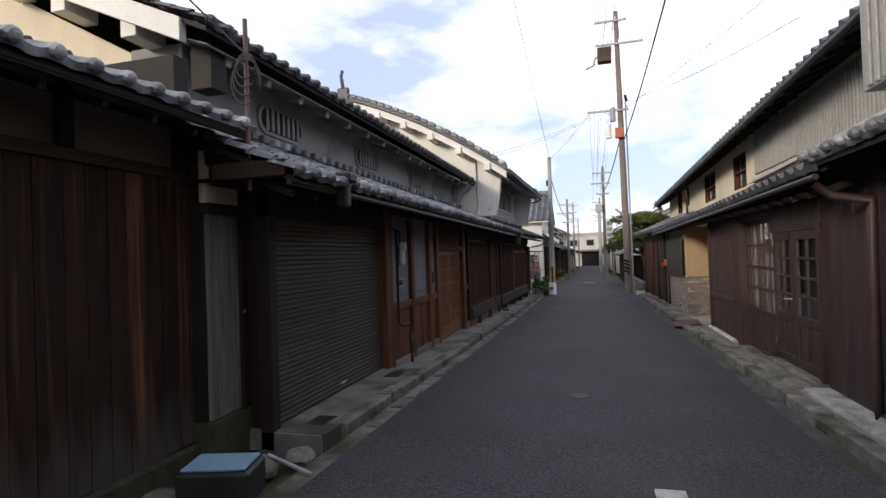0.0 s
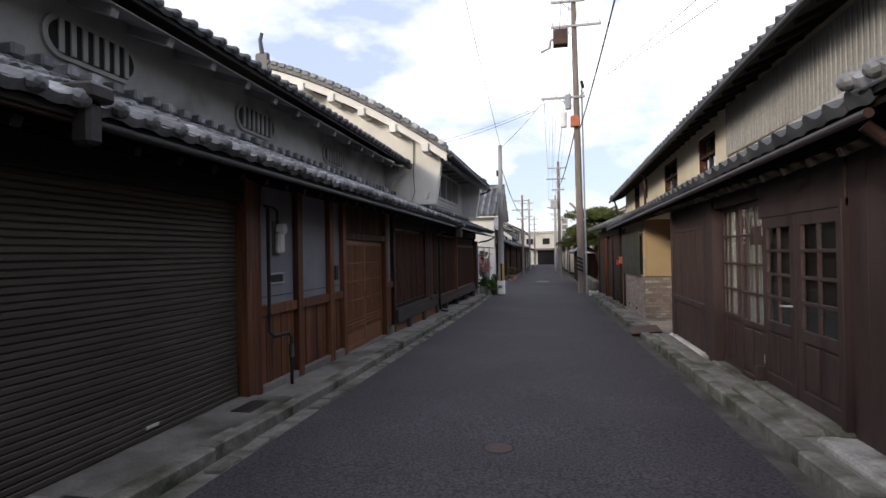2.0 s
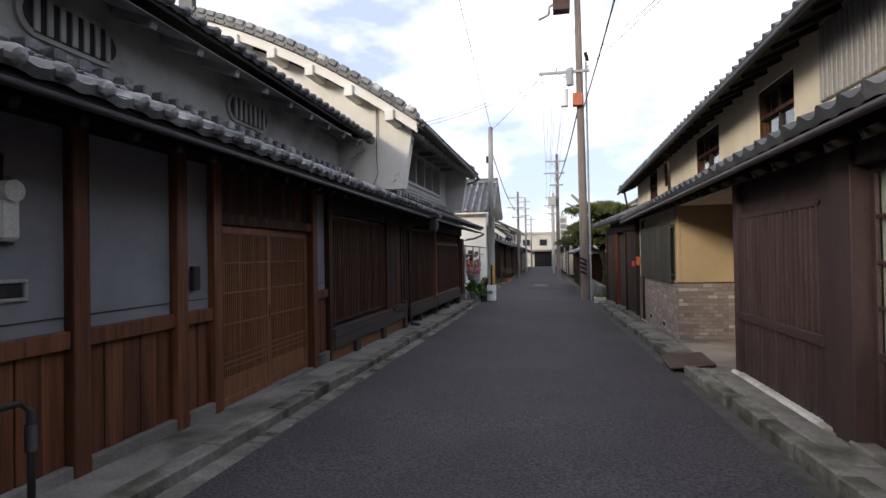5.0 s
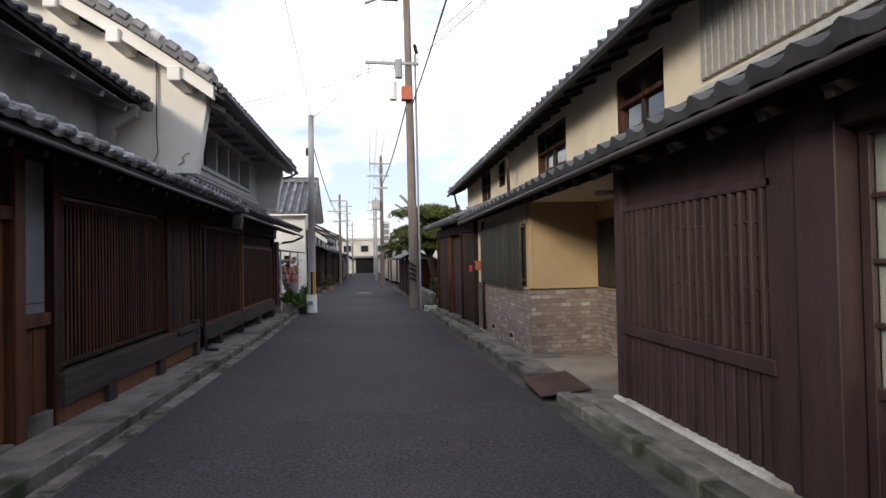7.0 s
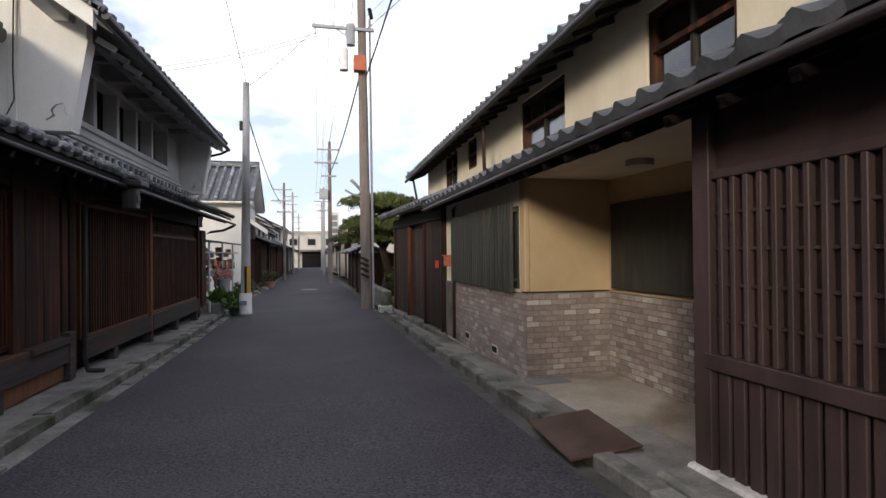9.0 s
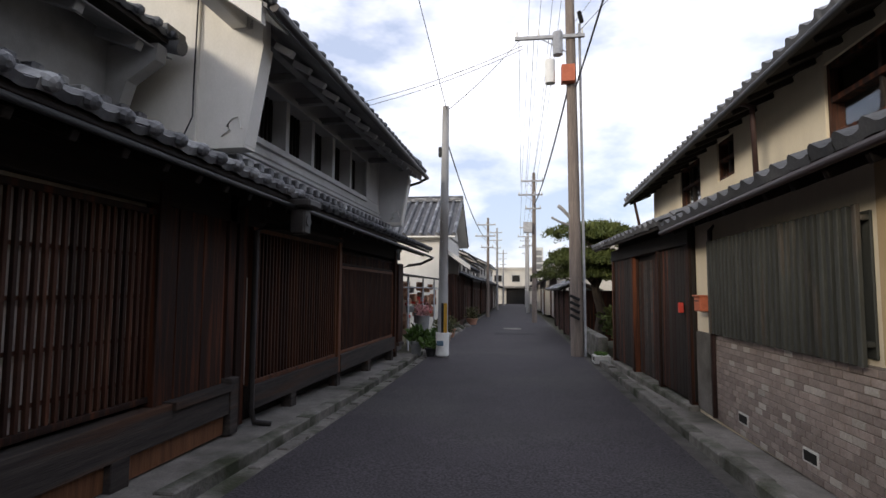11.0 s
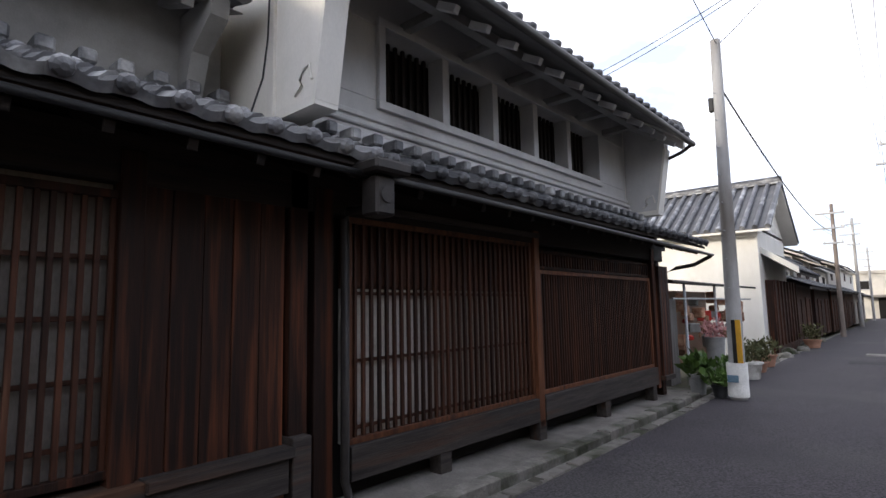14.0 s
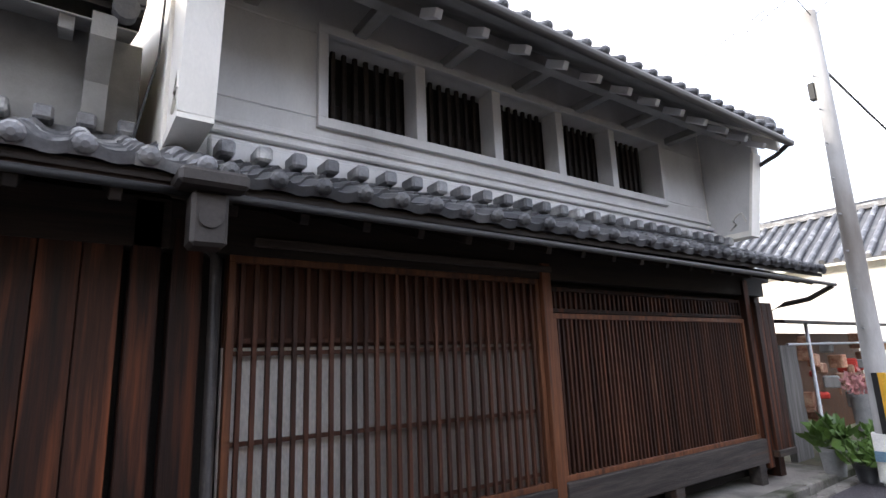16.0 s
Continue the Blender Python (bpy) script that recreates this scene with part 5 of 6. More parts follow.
P1 = utility_pole(1.66, 26.3, 12.75, -0.12, 0.165, POLEW, ((12.3, -0.95, 0.45), (11.25, -0.95, 1.1), (8.25, -1.45, 0.35)), "tall weathered pole with crossarms, boxes and wires")
slab("transformer_box", -0.98, -0.38, -0.35, 0.10, 10.45, 11.1, RUST, P1, "rust-brown equipment box", bev=0.02)
tube("arm", [(-0.9, -0.1, 10.8), (-1.1, -0.1, 10.7), (-1.15, -0.1, 10.4), (-1.5, -0.1, 10.25)], 0.05, STEEL, P1)
tube("transformer_can", [(-0.62, -0.15, 7.0), (-0.62, -0.15, 7.62)], 0.13, IVORY, P1, "pale cylindrical transformer", sides=16)
tube("fuse_unit", [(-0.42, -0.15, 7.75), (-0.42, -0.15, 8.35)], 0.13, STEEL, P1, sides=12)
slab("orange_box", -0.34, 0.0, -0.35, -0.05, 6.98, 7.42, ORANGE, P1, "orange-red junction box")
tube("clamp", [(0.14, -0.1, 8.9), (0.2, -0.15, 8.6)], 0.06, BLACK, P1)
tube("old_bracket", [(0.0, 0, 3.35), (-0.35, -0.1, 3.72), (-0.45, -0.12, 3.8)], 0.05, POLEC, P1)
tube("old_bracket", [(0.0, 0, 3.25), (-0.4, -0.1, 3.38), (-0.62, -0.12, 3.5)], 0.03, POLEC, P1)
tube("side_conduit", [(0.19, -0.05, 0.0), (0.15, -0.05, 8.6)], 0.035, STEEL, P1)
for i in range(4):
    slab("warning_band", -0.20, 0.06, -0.21, -0.17, 0.95 + i * 0.16, 1.02 + i * 0.16, BLACK, P1, rot=(0, 25, 0))
P1.scale = (1.03, 1.03, 1.03)
P2 = utility_pole(-1.75, 25.4, 6.42, 0.06, 0.135, POLEC, (), "bare grey concrete pole with a yellow and black guard")
tube("guard", [(0, 0, 0.05), (0, 0, 0.62)], 0.165, IVORY, P2, "scuffed pale plastic sleeve", sides=18)
slab("sleeve_mark", -0.12, 0.05, -0.175, -0.165, 0.3, 0.42, BLUE, P2, bev=0)
slab("guard_stripe", 0.05, 0.13, -0.13, -0.10, 0.62, 1.35, YPAINT, P2, bev=0)
slab("guard_stripe", -0.01, 0.05, -0.145, -0.12, 0.62, 1.35, BLACK, P2, bev=0)
slab("pole_clamp", -0.12, -0.04, -0.06, 0.06, 5.1, 5.35, BLACK, P2)
for k in range(8):
    tube("step_bolt", [(0, -0.1, 1.9 + k * 0.5), (0.0, -0.17, 1.9 + k * 0.5)], 0.012, STEEL, P2, sides=5)
far = [(1.1, 43, 8.6, 0.15, POLEW), (1.1, 60, 8.0, 0.15, POLEC), (-1.9, 50, 7.0, 0.13, POLEW), (-1.9, 68, 8.5, 0.15, POLEC), (1.3, 82, 9.0, 0.15, POLEC), (-1.8, 90, 8.0, 0.14, POLEC)]
PF = [utility_pole(x, y, h, 0.02, r, m, ((h - 0.5, -0.75, 0.55), (h - 1.3, -0.9, 0.5), (h - 2.1, -0.5, 0.4)), "distant utility pole with crossarms along the lane") for x, y, h, r, m in far]
slab("transformer_box", -0.6, -0.1, -0.4, 0.0, 5.1, 5.7, STEEL, PF[0])


def cable(a, b, sag, r=0.011, n=14):
    a, b = Vector(a), Vector(b)
    pts = [a.lerp(b, t) - Vector((0, 0, 4 * sag * t * (1 - t))) for t in np.linspace(0, 1, n)]
    ob = tube("overhead_cable", pts, r, WIRE, None, sides=5)
    tagged(ob, "thin black overhead cable strung between poles", "cable", group="overhead cables")


for dx in (-0.8, -0.4, 0.0, 0.3):
    cable((1.4 + dx, 26.2, 12.35), (1.1 + dx * 0.8, 43, 8.3), 0.5, 0.008)
    cable((1.1 + dx * 0.8, 43, 8.3), (1.1 + dx * 0.8, 60, 7.7), 0.4, 0.010)
    cable((1.1 + dx * 0.8, 60, 7.7), (1.3 + dx * 0.8, 82, 8.7), 0.4, 0.012)
for dx in (-1.2, -0.8, -0.3):
    cable((1.4 + dx, 26.2, 8.4), (1.1 + dx * 0.6, 43, 7.4), 0.4, 0.009)
    cable((1.4 + dx * 0.6, 26.2, 11.3), (1.4 + dx * 0.8, -12, 11.6), 0.7, 0.009)
cable((1.6, 26.2, 7.4), (1.1, 43, 6.4), 0.4, 0.028)
cable((1.7, 26.2, 7.0), (2.1, -6, 10.5), 0.9, 0.022)
cable((1.7, 26.2, 8.8), (3.1, 9.0, 5.2), 0.2, 0.006)
cable((1.7, 26.2, 8.4), (7.2, 8, 9.0), 0.3, 0.008)
cable((-1.66, 25.4, 5.4), (-1.9, 50, 5.2), 0.6, 0.018)
cable((-1.66, 25.4, 6.2), (-1.6, 2, 11.0), 0.3, 0.008)
cable((-1.66, 25.4, 6.2), (0.3, 26.2, 8.45), 0.1, 0.008)
cable((0.3, 26.2, 8.2), (-9, 27, 6.7), 0.5, 0.008)
cable((0.3, 26.2, 8.1), (-9, 27, 6.5), 0.5, 0.008)


# ---- far left: yard with goods and pots, white storehouse, row of townhouses ----
def leaves(name, material, parent, centre, size, count, leaf, seed, up=0.3):
    """A loose clump of small folded leaves."""
    r = random.Random(seed)
    verts, faces = [], []
    for _ in range(count):
        d = Vector((r.gauss(0, 1), r.gauss(0, 1), r.gauss(0, 1)))
        d = d.normalized() * (r.random() ** 0.45)
        p = Vector(centre) + Vector((d.x * size[0], d.y * size[1], d.z * size[2]))
        a = Vector((r.gauss(0, 1), r.gauss(0, 1), r.gauss(up, 0.6))).normalized()
        b = a.cross(Vector((r.gauss(0, 1), r.gauss(0, 1), r.gauss(0, 1)))).normalized()
        k = len(verts)
        s = leaf * r.uniform(0.6, 1.4)
        verts += [p, p + a * s * 0.5 + b * s * 0.22, p + a * s, p + a * s * 0.5 - b * s * 0.22]
        faces += [(k, k + 1, k + 2), (k, k + 2, k + 3)]
    return raw(name, verts, faces, material, parent)


def potted(x, y, r, h, material, leafm, lw, lh, n, leaf, seed, label):
    p = thing("potted_plant", label, "potted plant", group="pots by the lane", at=(x, y, road_z(y) + 0.01))
    tube("pot", [(0, 0, 0), (0, 0, h)], r * 0.75, material, p, r1=r, sides=14)
    tube("rim", [(0, 0, h - 0.03), (0, 0, h + 0.012)], r * 1.06, material, p, sides=14)
    leaves("foliage", leafm, p, (0, 0, h + lh * 0.6), (lw, lw, lh), n, leaf, seed, up=1.2)


potted(-2.45, 25.6, 0.16, 0.34, POT, LEAF, 0.24, 0.2, 130, 0.22, 1, "bright strap-leaved plant in a grey pot")
potted(-2.05, 25.45, 0.14, 0.2, BLACK, LEAF, 0.26, 0.14, 170, 0.14, 2, "low leafy green plant in a black pot")
potted(-2.15, 26.3, 0.2, 0.3, POT, LEAF, 0.22, 0.2, 160, 0.12, 3, "leafy plant in a grey pot")
potted(-2.2, 28.5, 0.3, 0.35, PALE, DRYLEAF, 0.32, 0.3, 260, 0.11, 4, "bushy plant in a pale tub")
potted(-2.3, 30.0, 0.25, 0.25, TERRA, DRYLEAF, 0.36, 0.28, 300, 0.11, 5, "mixed plants in a terracotta trough")
potted(-2.4, 31.6, 0.3, 0.3, TERRA, DRYLEAF, 0.36, 0.28, 260, 0.11, 6, "green plants in a terracotta trough")
potted(-2.7, 28.0, 0.2, 0.9, POT, PINK, 0.3, 0.25, 220, 0.10, 7, "pink flowering shrub in a tall pot")
potted(-2.2, 40.0, 0.3, 0.3, TERRA, DRYLEAF, 0.4, 0.4, 200, 0.15, 8, "dry plants in a pot by the lane")
planter = thing("planter_box", "white foam planter box with low green seedlings", "planter", at=(2.02, 24.75, road_z(24.75) + 0.03))
frame_mesh("box", 0.0, -0.24, 0.24, 0.0, 0.17, 0.03, 0.36, IVORY, planter)
slab("soil", -0.15, 0.15, -0.21, 0.21, 0.02, 0.14, MOSS, planter)
leaves("seedlings", LEAF, planter, (0, 0, 0.19), (0.15, 0.22, 0.05), 160, 0.06, 77, up=1.2)
yard = thing("goods_stall", "cluttered lean-to stall hung with coloured goods", "stall", at=(-3.3, 25.5, road_z(26)))
slab("side_panel", 0.15, 0.25, 0.5, 1.1, 0.05, 1.75, GREYDOOR, yard)
slab("side_panel", -0.1, -0.02, 0.3, 0.4, 0.05, 1.9, IVORY, yard)
slab("back_wall", -0.9, -0.8, 0.3, 7.5, 0.0, 2.0, HONEY, yard)
slab("roof_sheet", -1.2, 0.5, 0.2, 8.0, 2.15, 2.2, PIPE, yard, rot=(0, 6, 0))
for y in (1.2, 3.6, 6.0):
    tube("post", [(0.4, y, 0), (0.4, y, 2.1)], 0.03, STEEL, yard)
tube("rail", [(0.4, 0.4, 1.75), (0.4, 7.6, 1.75)], 0.02, STEEL, yard)
rng = random.Random(12)
for k in range(46):
    y, z = rng.uniform(1.0, 6.8), rng.uniform(0.5, 1.7)
    slab("hanging_item", 0.0 + rng.uniform(0, 0.3), 0.32 + rng.uniform(0, 0.05), y, y + rng.uniform(0.08, 0.22), z, z + rng.uniform(0.08, 0.3), GOODS if k % 4 else (RED if k % 8 else CURTAIN), yard, bev=0.02, rot=(rng.gauss(0, 8), 0, rng.gauss(0, 15)))

kura = thing("white_storehouse", "white plastered storehouse with a grey tiled gable roof", "storehouse")
slab("wall", -12, -3.0, 35.5, 41.0, -0.3, 4.1, WHITE, kura)
prism("gable", [(35.5, 4.0), (41.0, 4.0), (38.25, 5.75)], "x", -12, -3.0, WHITE, kura)
for s in (1, -1):
    yk, yr = 38.25 - s * 3.25, 38.25
    vv = Vector((0, yr - yk, 2.0))
    prism("roof_board", [(yk, 3.86), (yr, 5.86), (yr, 5.93), (yk, 3.93)], "x", -12.3, -2.55, WHITE, kura)
    prism("roof_bed", [(yk, 3.93), (yr, 5.93), (yr, 5.97), (yk, 3.97)], "x", -12.3, -2.5, KAWARA_D, kura)
    for q in range(27):
        xq = -12.2 + q * 0.37
        tube("roll_tile", [(xq, yk - s * 0.04, 4.0), (xq, yr, 6.0)], 0.085, KAWARA, kura, sides=8)
slab("eave_band", -12, -2.95, 35.38, 35.5, 3.75, 3.95, WHITE, kura)
ridge(kura, 38.25, -12.2, -2.5, 5.95, KAWARA, along="x")
for k in range(3):
    slab("purlin_end", -3.0, -2.6, 36.0 + k * 0.75, 36.18 + k * 0.75, 4.1 + k * 0.46, 4.28 + k * 0.46, WHITE, kura)


lt = thing("lean_to_porch", "dark timber lean-to with a black tiled roof against the storehouse", "porch")
slab("wall", -2.98, -2.75, 36.2, 41.2, -0.3, 2.3, DARKWOOD, lt)
for k in range(8):
    slab("post", -2.75, -2.70, 36.25 + k * 0.68, 36.33 + k * 0.68, 0.05, 2.3, LATTICE, lt)
deck("roof_deck", -1.95, 2.5, -3.0, 3.25, 36.0, 41.3, 0.08, SOOT, lt)
tiles(lt, (-1.92, 36.0, 2.54), (0, 1, 0), (-1.05, 0, 0.75), 5.3, 1.25, KAWARA_D)
prism("gable_board", [(-1.95, 2.46), (-3.0, 3.2), (-3.0, 3.42), (-1.95, 2.68)], "y", 35.9, 36.0, WHITE, lt, "white plastered board end")


def row_house(x0, x1, y0, y1, eave, ridge_z, wallm, lowm, label, low_eave=2.3, windows=2):
    """A street house: low front with eave, set-back upper wall, windows and tiled roof. x0 is the street face."""
    s = 1 if x0 < 0 else -1
    h = thing("street_house", label, "house", group="houses along the lane", at=(0, 0, road_z((y0 + y1) / 2) + 0.05))
    slab("lower_wall", x0, x1, y0, y1, 0, low_eave + 0.3, lowm, h)
    slab("upper_wall", x0 - s * 0.8, x1, y0, y1, low_eave, eave, wallm, h)
    for i in range(windows):
        yc = y0 + (y1 - y0) * (i + 0.5) / windows
        w = frame_mesh("window", x0 - s * 0.79, yc - 0.6, yc + 0.6, eave - 1.05, eave - 0.35, 0.06, 0.06, DARKWOOD, h)
        # pane with the darkness of the room put into its colour
        slab("pane", x0 - s * 0.81, x0 - s * 0.78, yc - 0.55, yc + 0.55, eave - 1.0, eave - 0.4, INSIDE_DARK, w, bev=0)
        d = frame_mesh("door", x0 + s * 0.01, yc - 0.8, yc + 0.8, 0.05, 1.95, 0.08, 0.06, LATTICE, h)
        slab("door_panel", x0, x0 + s * 0.005, yc - 0.75, yc + 0.75, 0.1, 1.9, DARKWOOD, d, bev=0)
    xe, xt = x0 + s * 0.65, x0 - s * 0.8
    deck("lower_roof", xe, low_eave, xt, low_eave + 0.62, y0 - 0.2, y1 + 0.2, 0.08, SOOT, h)
    v = Vector((xt - xe, 0, 0.62))
    tiles(h, (xe + s * 0.03, y0 - 0.2 if s > 0 else y1 + 0.2, low_eave + 0.04), (0, s, 0), v, y1 - y0 + 0.4, v.length, KAWARA_D)
    xe2, xm = x0 - s * 0.3, (x0 - s * 0.8 + x1) / 2
    deck("upper_roof", xe2, eave, xm, ridge_z, y0 - 0.3, y1 + 0.3, 0.1, wallm, h)
    v = Vector((xm - xe2, 0, ridge_z - eave))
    tiles(h, (xe2 + s * 0.03, y0 - 0.3 if s > 0 else y1 + 0.3, eave + 0.04), (0, s, 0), v, y1 - y0 + 0.6, v.length, KAWARA_D)
    prism("gable", [(x0 - s * 0.8, eave - 0.1), (x1, eave - 0.1), (xm, ridge_z - 0.1)], "y", y0, y1, wallm, h)
    deck("rear_roof", x1 - s * 0.4, eave, xm, ridge_z, y0 - 0.3, y1 + 0.3, 0.08, KAWARA_D, h)
    ridge(h, xm, y0 - 0.3, y1 + 0.3, ridge_z, KAWARA_D)
    return h


row_house(-2.9, -9, 41.4, 47.5, 3.6, 5.0, WHITE, DARKWOOD, "dark timber townhouse with a low tiled eave", 2.35)
row_house(-2.8, -9, 48, 55, 4.2, 5.6, FARWALL, DARKWOOD, "townhouse with a pale upper wall beside the lane", 2.4)
row_house(-2.7, -9, 55.5, 63, 3.9, 5.2, WHITE, DARKWOOD, "white-walled townhouse along the far lane", 2.4)
row_house(-2.6, -9, 63.5, 74, 4.6, 6.0, FARWALL, DARKWOOD, "far townhouse with a tiled roof", 2.5)
row_house(-2.6, -9, 75, 92, 5.0, 6.6, WHITE, FARWALL, "far pale townhouse with a tiled roof", 2.5)
row_house(2.6, 10, 46, 54, 4.0, 5.4, FARWALL, FARWALL, "cream house with a tiled roof by the lane", 2.5)
row_house(2.4, 10, 55, 66, 4.4, 6.0, WHITE, FARWALL, "pale house along the far lane", 2.5)
row_house(2.3, 10, 67, 90, 4.8, 6.2, FARWALL, FARWALL, "far pale house along the lane", 2.5)
row_house(7.0, 15, 31, 41, 4.0, 5.9, WHITE, SOOT, "white-walled house with a grey roof behind the pine", 2.4)
# two unseen houses added behind the camera for bounced light and shadows
row_house(-3.2, -10, -24, -6.5, 4.2, 5.8, FARWALL, DARKWOOD, "plain unseen timber house added behind the start of the walk", 2.5)
row_house(2.5, 10, -24, 2.2, 4.2, 5.8, FARWALL, DARKWOOD, "plain unseen timber house added behind the start of the walk", 2.5)
endb = thing("end_building", "flat-roofed pale concrete building closing the lane", "building", at=(0, 0, road_z(104)))
slab("body", -5, 6, 104, 112, 0, 5.8, FARWALL, endb)
slab("parapet", -5.2, 6.2, 103.8, 112.2, 5.8, 6.2, FARWALL, endb)
# the opening's shade is painted on as a near-black slab
slab("porch", -1.6, 1.9, 103.6, 104, 0, 2.6, INSIDE_DARK, endb, "near-black slab painted as a shaded ground-floor opening")
slab("canopy", -3.0, 3.0, 102.6, 104, 2.7, 3.0, CONC, endb)
for k in range(3):
    w = frame_mesh("window", 0, -0.7, 0.7, 3.7, 4.9, 0.08, 0.1, STEEL, endb)
    # dark colour stands for the unlit floor behind the window
    slab("pane", -0.01, 0.01, -0.65, 0.65, 3.75, 4.85, INSIDE_DARK, w, bev=0)
    w.matrix_basis = pose(-3 + 3 * k, 103.95, 0, 0, 0, 90)
sign = thing("sign_board", "tall pale sign board standing beside the far lane", "sign", at=(1.9, 56, road_z(56)))
slab("board", -0.35, 0.35, -0.08, 0.08, 2.9, 5.4, IVORY, sign)
for k in range(4):
    slab("faded_patch", -0.24, 0.24, -0.095, -0.085, 3.1 + k * 0.55, 3.5 + k * 0.55, POT, sign, bev=0)
tube("pole", [(0.3, 0, 0), (0.3, 0, 3.0)], 0.05, STEEL, sign)
rngs = random.Random(21)
for k in range(9):
    st = thing("stone", "grey garden stone at the foot of a house", "stone", group="stones along the lane", at=(-2.45 + rngs.uniform(-0.15, 0.15), 33.5 + k * 1.6, road_z(33.5 + k * 1.6)))
    bm = bmesh.new()
    bmesh.ops.create_icosphere(bm, subdivisions=2, radius=rngs.uniform(0.16, 0.32))
    for v in bm.verts:
        v.co *= 1 + 0.35 * noise.noise(v.co * 5 + Vector((k * 3, 0, 0)))
        v.co.z *= 0.7
    part("rock", bm, STONE, st)

# ---- right: garden wall, roofed fence and pine ----
gw = thing("garden_wall", "low stone wall with dark hedge behind", "garden wall")
slab("wall", 2.1, 2.35, 25.8, 31.5, -0.2, 0.42, STONE, gw, bev=0.02)
leaves("hedge", NEEDLE, gw, (3.6, 29, 0.6), (0.9, 3.0, 0.6), 3500, 0.16, 31)
fn = thing("roofed_fence", "dark wooden fence with a small tiled roof", "fence", at=(2.0, 31.5, road_z(33)))
rng = random.Random(6)
y = 0.0
while y < 7.5:
    w = rng.uniform(0.15, 0.25)
    slab("plank", 0.0, 0.04, y, y + w - 0.01, 0.08, 1.75, DARKWOOD, fn, bev=0.004)
    y += w
for y in (0.0, 2.5, 5.0, 7.4):
    slab("post", -0.05, 0.08, y, y + 0.12, 0.0, 1.85, GREYBEAM, fn)
slab("end_wall", 0.0, 2.5, -0.05, 0.05, 0.0, 1.75, DARKWOOD, fn)
deck("roof_deck", -0.4, 1.78, 0.35, 2.08, -0.2, 7.7, 0.05, SOOT, fn)
v = Vector((0.75, 0, 0.30))
tiles(fn, (-0.43, 7.7, 1.80), (0, -1, 0), v, 7.9, 0.8, KAWARA)
deck("roof_back", 1.1, 1.78, 0.35, 2.08, -0.2, 7.7, 0.05, KAWARA_D, fn)
tube("ridge_cap", [(0.35, -0.2, 2.14), (0.35, 7.7, 2.14)], 0.08, KAWARA, fn)


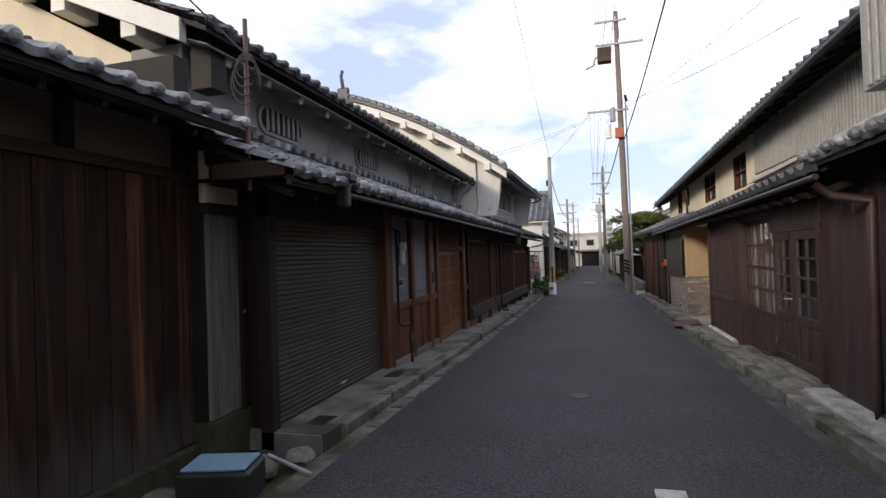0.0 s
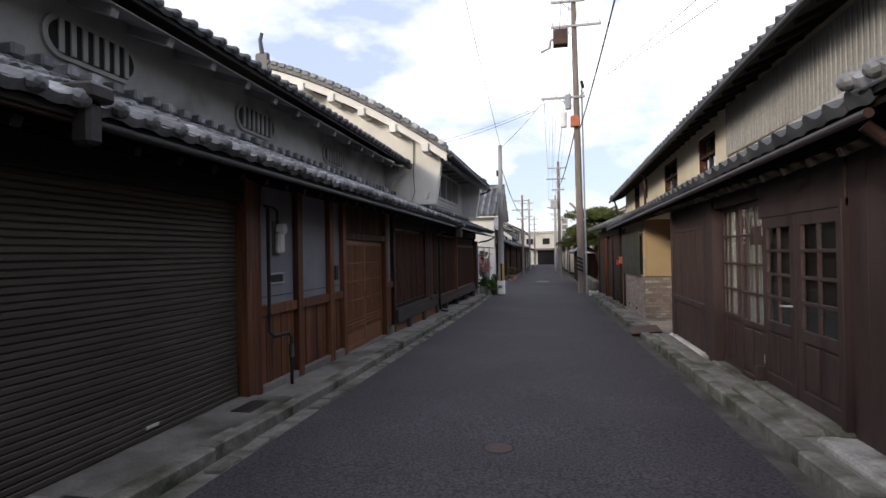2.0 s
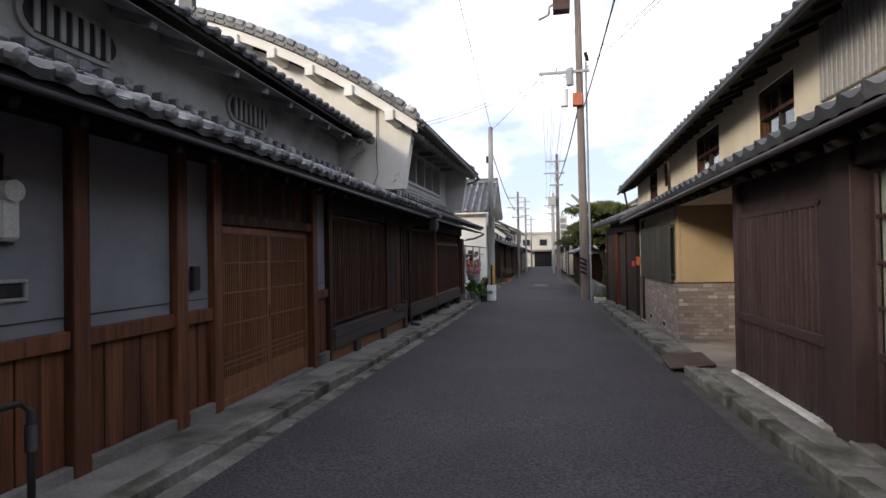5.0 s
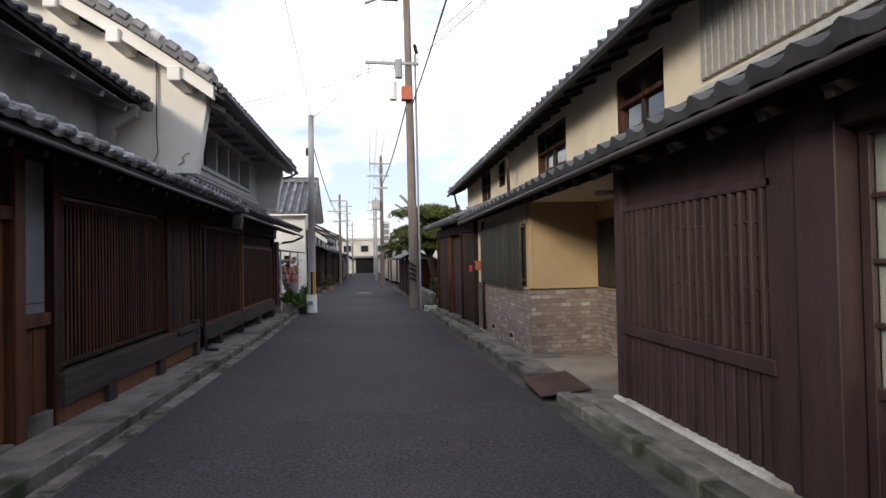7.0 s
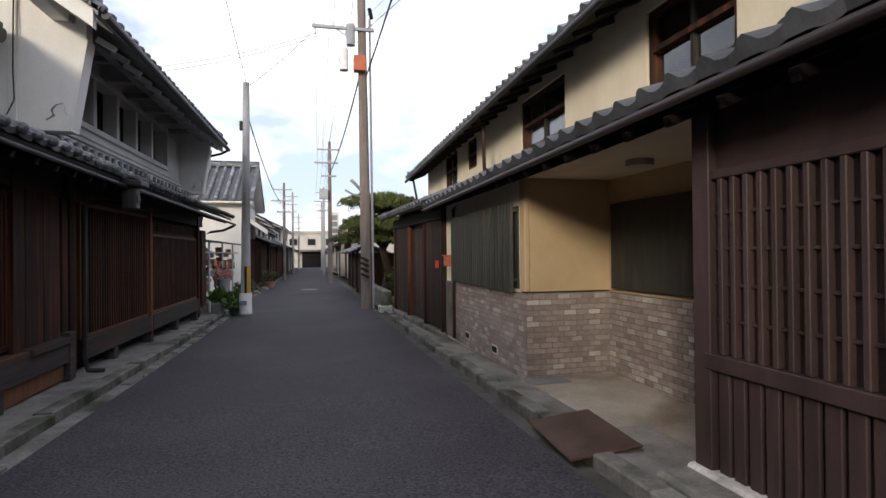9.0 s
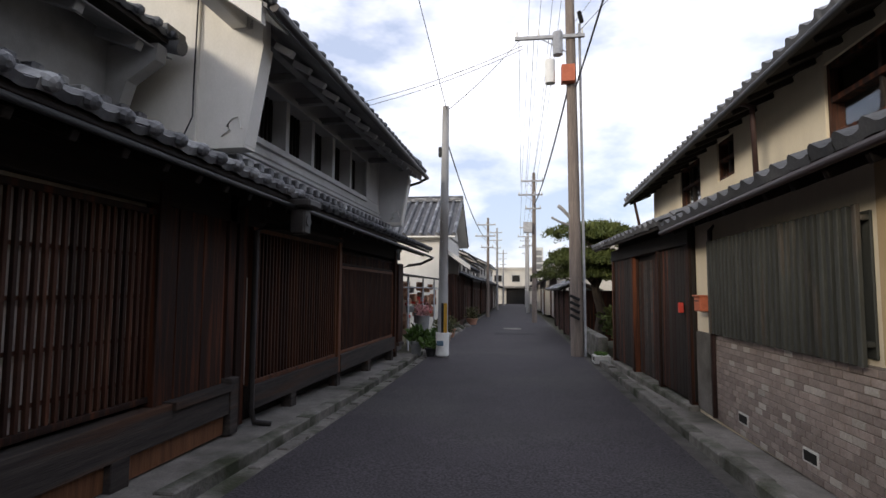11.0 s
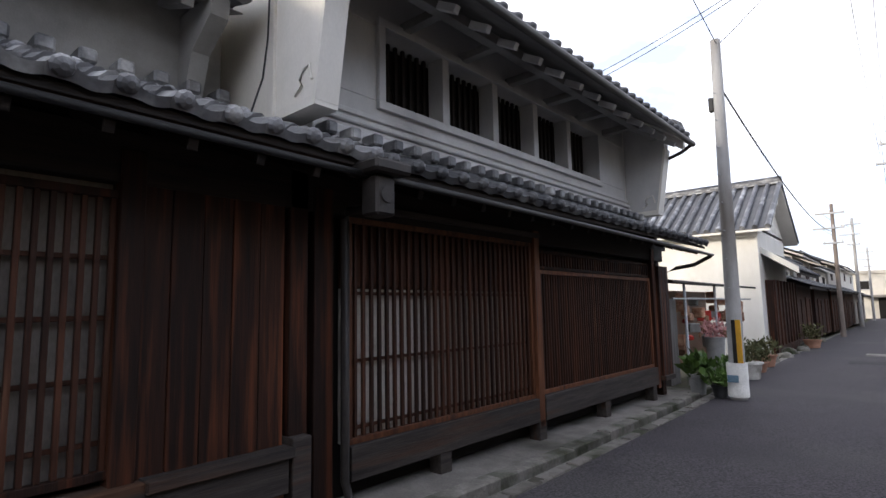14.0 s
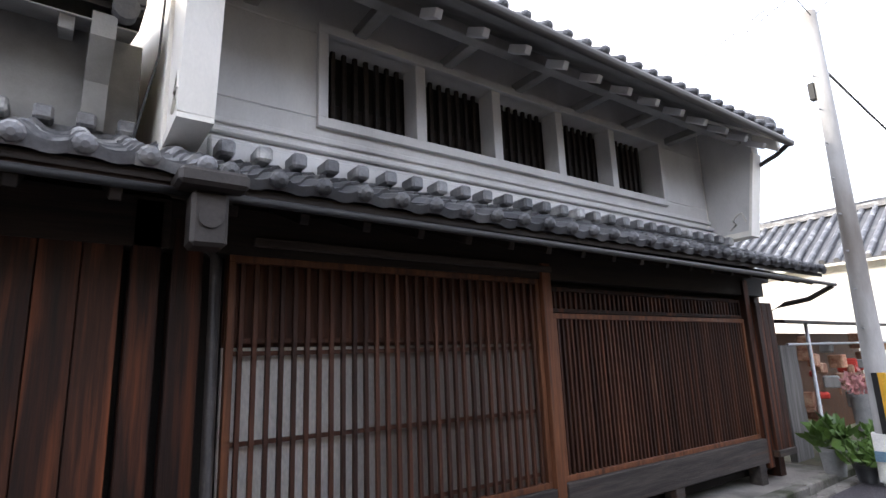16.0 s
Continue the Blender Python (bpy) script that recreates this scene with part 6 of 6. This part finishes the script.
def pine(x, y, seed, scale=1.0):
    """An old garden pine: bent trunk, level limbs and flat pads of needles."""
    t = thing("pine_tree", "old garden pine with flat clipped pads of needles", "tree", at=(x, y, road_z(y)))
    r = random.Random(seed)
    trunk = [(0, 0, 0), (0.15, 0.1, 1.0), (-0.1, 0.0, 1.9), (0.1, 0.2, 2.8), (0.0, 0.1, 3.5)]
    tube("trunk", [tuple(c * scale for c in p) for p in trunk], 0.2, BARK, t, r1=0.06, sides=10)
    verts, faces = [], []
    pads = []
    for k in range(17):
        z = (2.1 + 1.6 * r.random()) * scale
        an = r.uniform(0, 6.28)
        rad = r.uniform(0.3, 1.75) * scale * (1.25 - 0.2 * z / scale)
        pads.append((rad * math.cos(an), rad * math.sin(an), z, r.uniform(0.65, 1.1) * scale))
    pads.append((0, 0, 3.75 * scale, 0.7 * scale))
    for px, py, pz, pr in pads:
        tube("limb", [(0.02, 0.1, pz - 0.5 * scale), (px * 0.5, py * 0.5, pz - 0.22 * scale), (px, py, pz - 0.05)], 0.055, BARK, t, r1=0.02, sides=6)
        for _ in range(950):
            a, d = r.uniform(0, 6.28), math.sqrt(r.random())
            d *= 1 + 0.22 * math.sin(3 * a + px * 5) + 0.12 * math.sin(7 * a)
            p = Vector((px + pr * d * math.cos(a), py + pr * d * math.sin(a), pz + 0.27 * pr * (1 - d * d) * r.uniform(-0.2, 1.4) + r.gauss(0, 0.03)))
            for q in range(2):
                w = Vector((r.gauss(0, 0.8), r.gauss(0, 0.8), r.uniform(0.2, 1.3))).normalized() * r.uniform(0.09, 0.17)
                s = w.cross(Vector((r.gauss(0, 1), r.gauss(0, 1), r.gauss(0, 1)))).normalized() * 0.024
                k = len(verts)
                verts += [p - s, p + s, p + w]
                faces.append((k, k + 1, k + 2))
    raw("crown", verts, faces, NEEDLE, t)


pine(2.75, 30.2, 4, 1.0)
pine(5.0, 29.0, 9, 1.0)

# ---- tiles of the two eaves nearest the walk, each its own piece ----
tiles(bpy.data.objects["lower_roof"], (0.70, 3.9, 2.60), (0, 1, 0), LV, 13.85, 0.94, KAWARA, pieces=True)
tiles(A, (0.70 - 0.94 * 0.922, 3.9, 2.60 + 0.94 * 0.387), (0, 1, 0), LV, 13.85, 1.2, KAWARA)
tiles(bpy.data.objects["lower_roof.001"], (0.76, 0.1, 2.56), (0, 1, 0), (-1.14, 0, 0.49), 7.7, 1.2, KAWARA_D, pieces=True)
tiles(bpy.data.objects["lower_roof.002"], (-0.42, 19.45, 2.51), (0, -1, 0), RV, 13.8, 1.5, KAWARA_D, pieces=True, disc=False)

# ---- brick tiles of the porch dado ----
rng = random.Random(11)
BW, BH = 0.158, 0.063


def dado(parent, along, face, a0, a1, z0, z1):
    rows = int((z1 - z0) / BH)
    for j in range(rows):
        a = a0 - (0.5 * BW if j % 2 else 0)
        while a < a1:
            p, q = max(a, a0), min(a + BW - 0.01, a1)
            if q - p > 0.03:
                m = BRICKP if rng.random() < 0.10 else BRICK
                z = z0 + j * BH
                if along == "y":
                    slab("brick", face, face + 0.012 * (1 if face > 0.5 else 1), p, q, z, z + BH - 0.01, m, parent, bev=0.002)
                else:
                    slab("brick", p, q, face, face + 0.012, z, z + BH - 0.01, m, parent, bev=0.002)
            a += BW


dbs = [o for o in bpy.data.objects if o.name.startswith("dado_bed")]
dado(dbs[0], "y", -0.006, 15.56, 18.85, 0.06, 1.07)
dado(dbs[1], "x", 15.544, 0.005, 1.08, 0.06, 1.07)
dado(dbs[2], "y", 1.064, 12.73, 15.54, 0.06, 1.07)
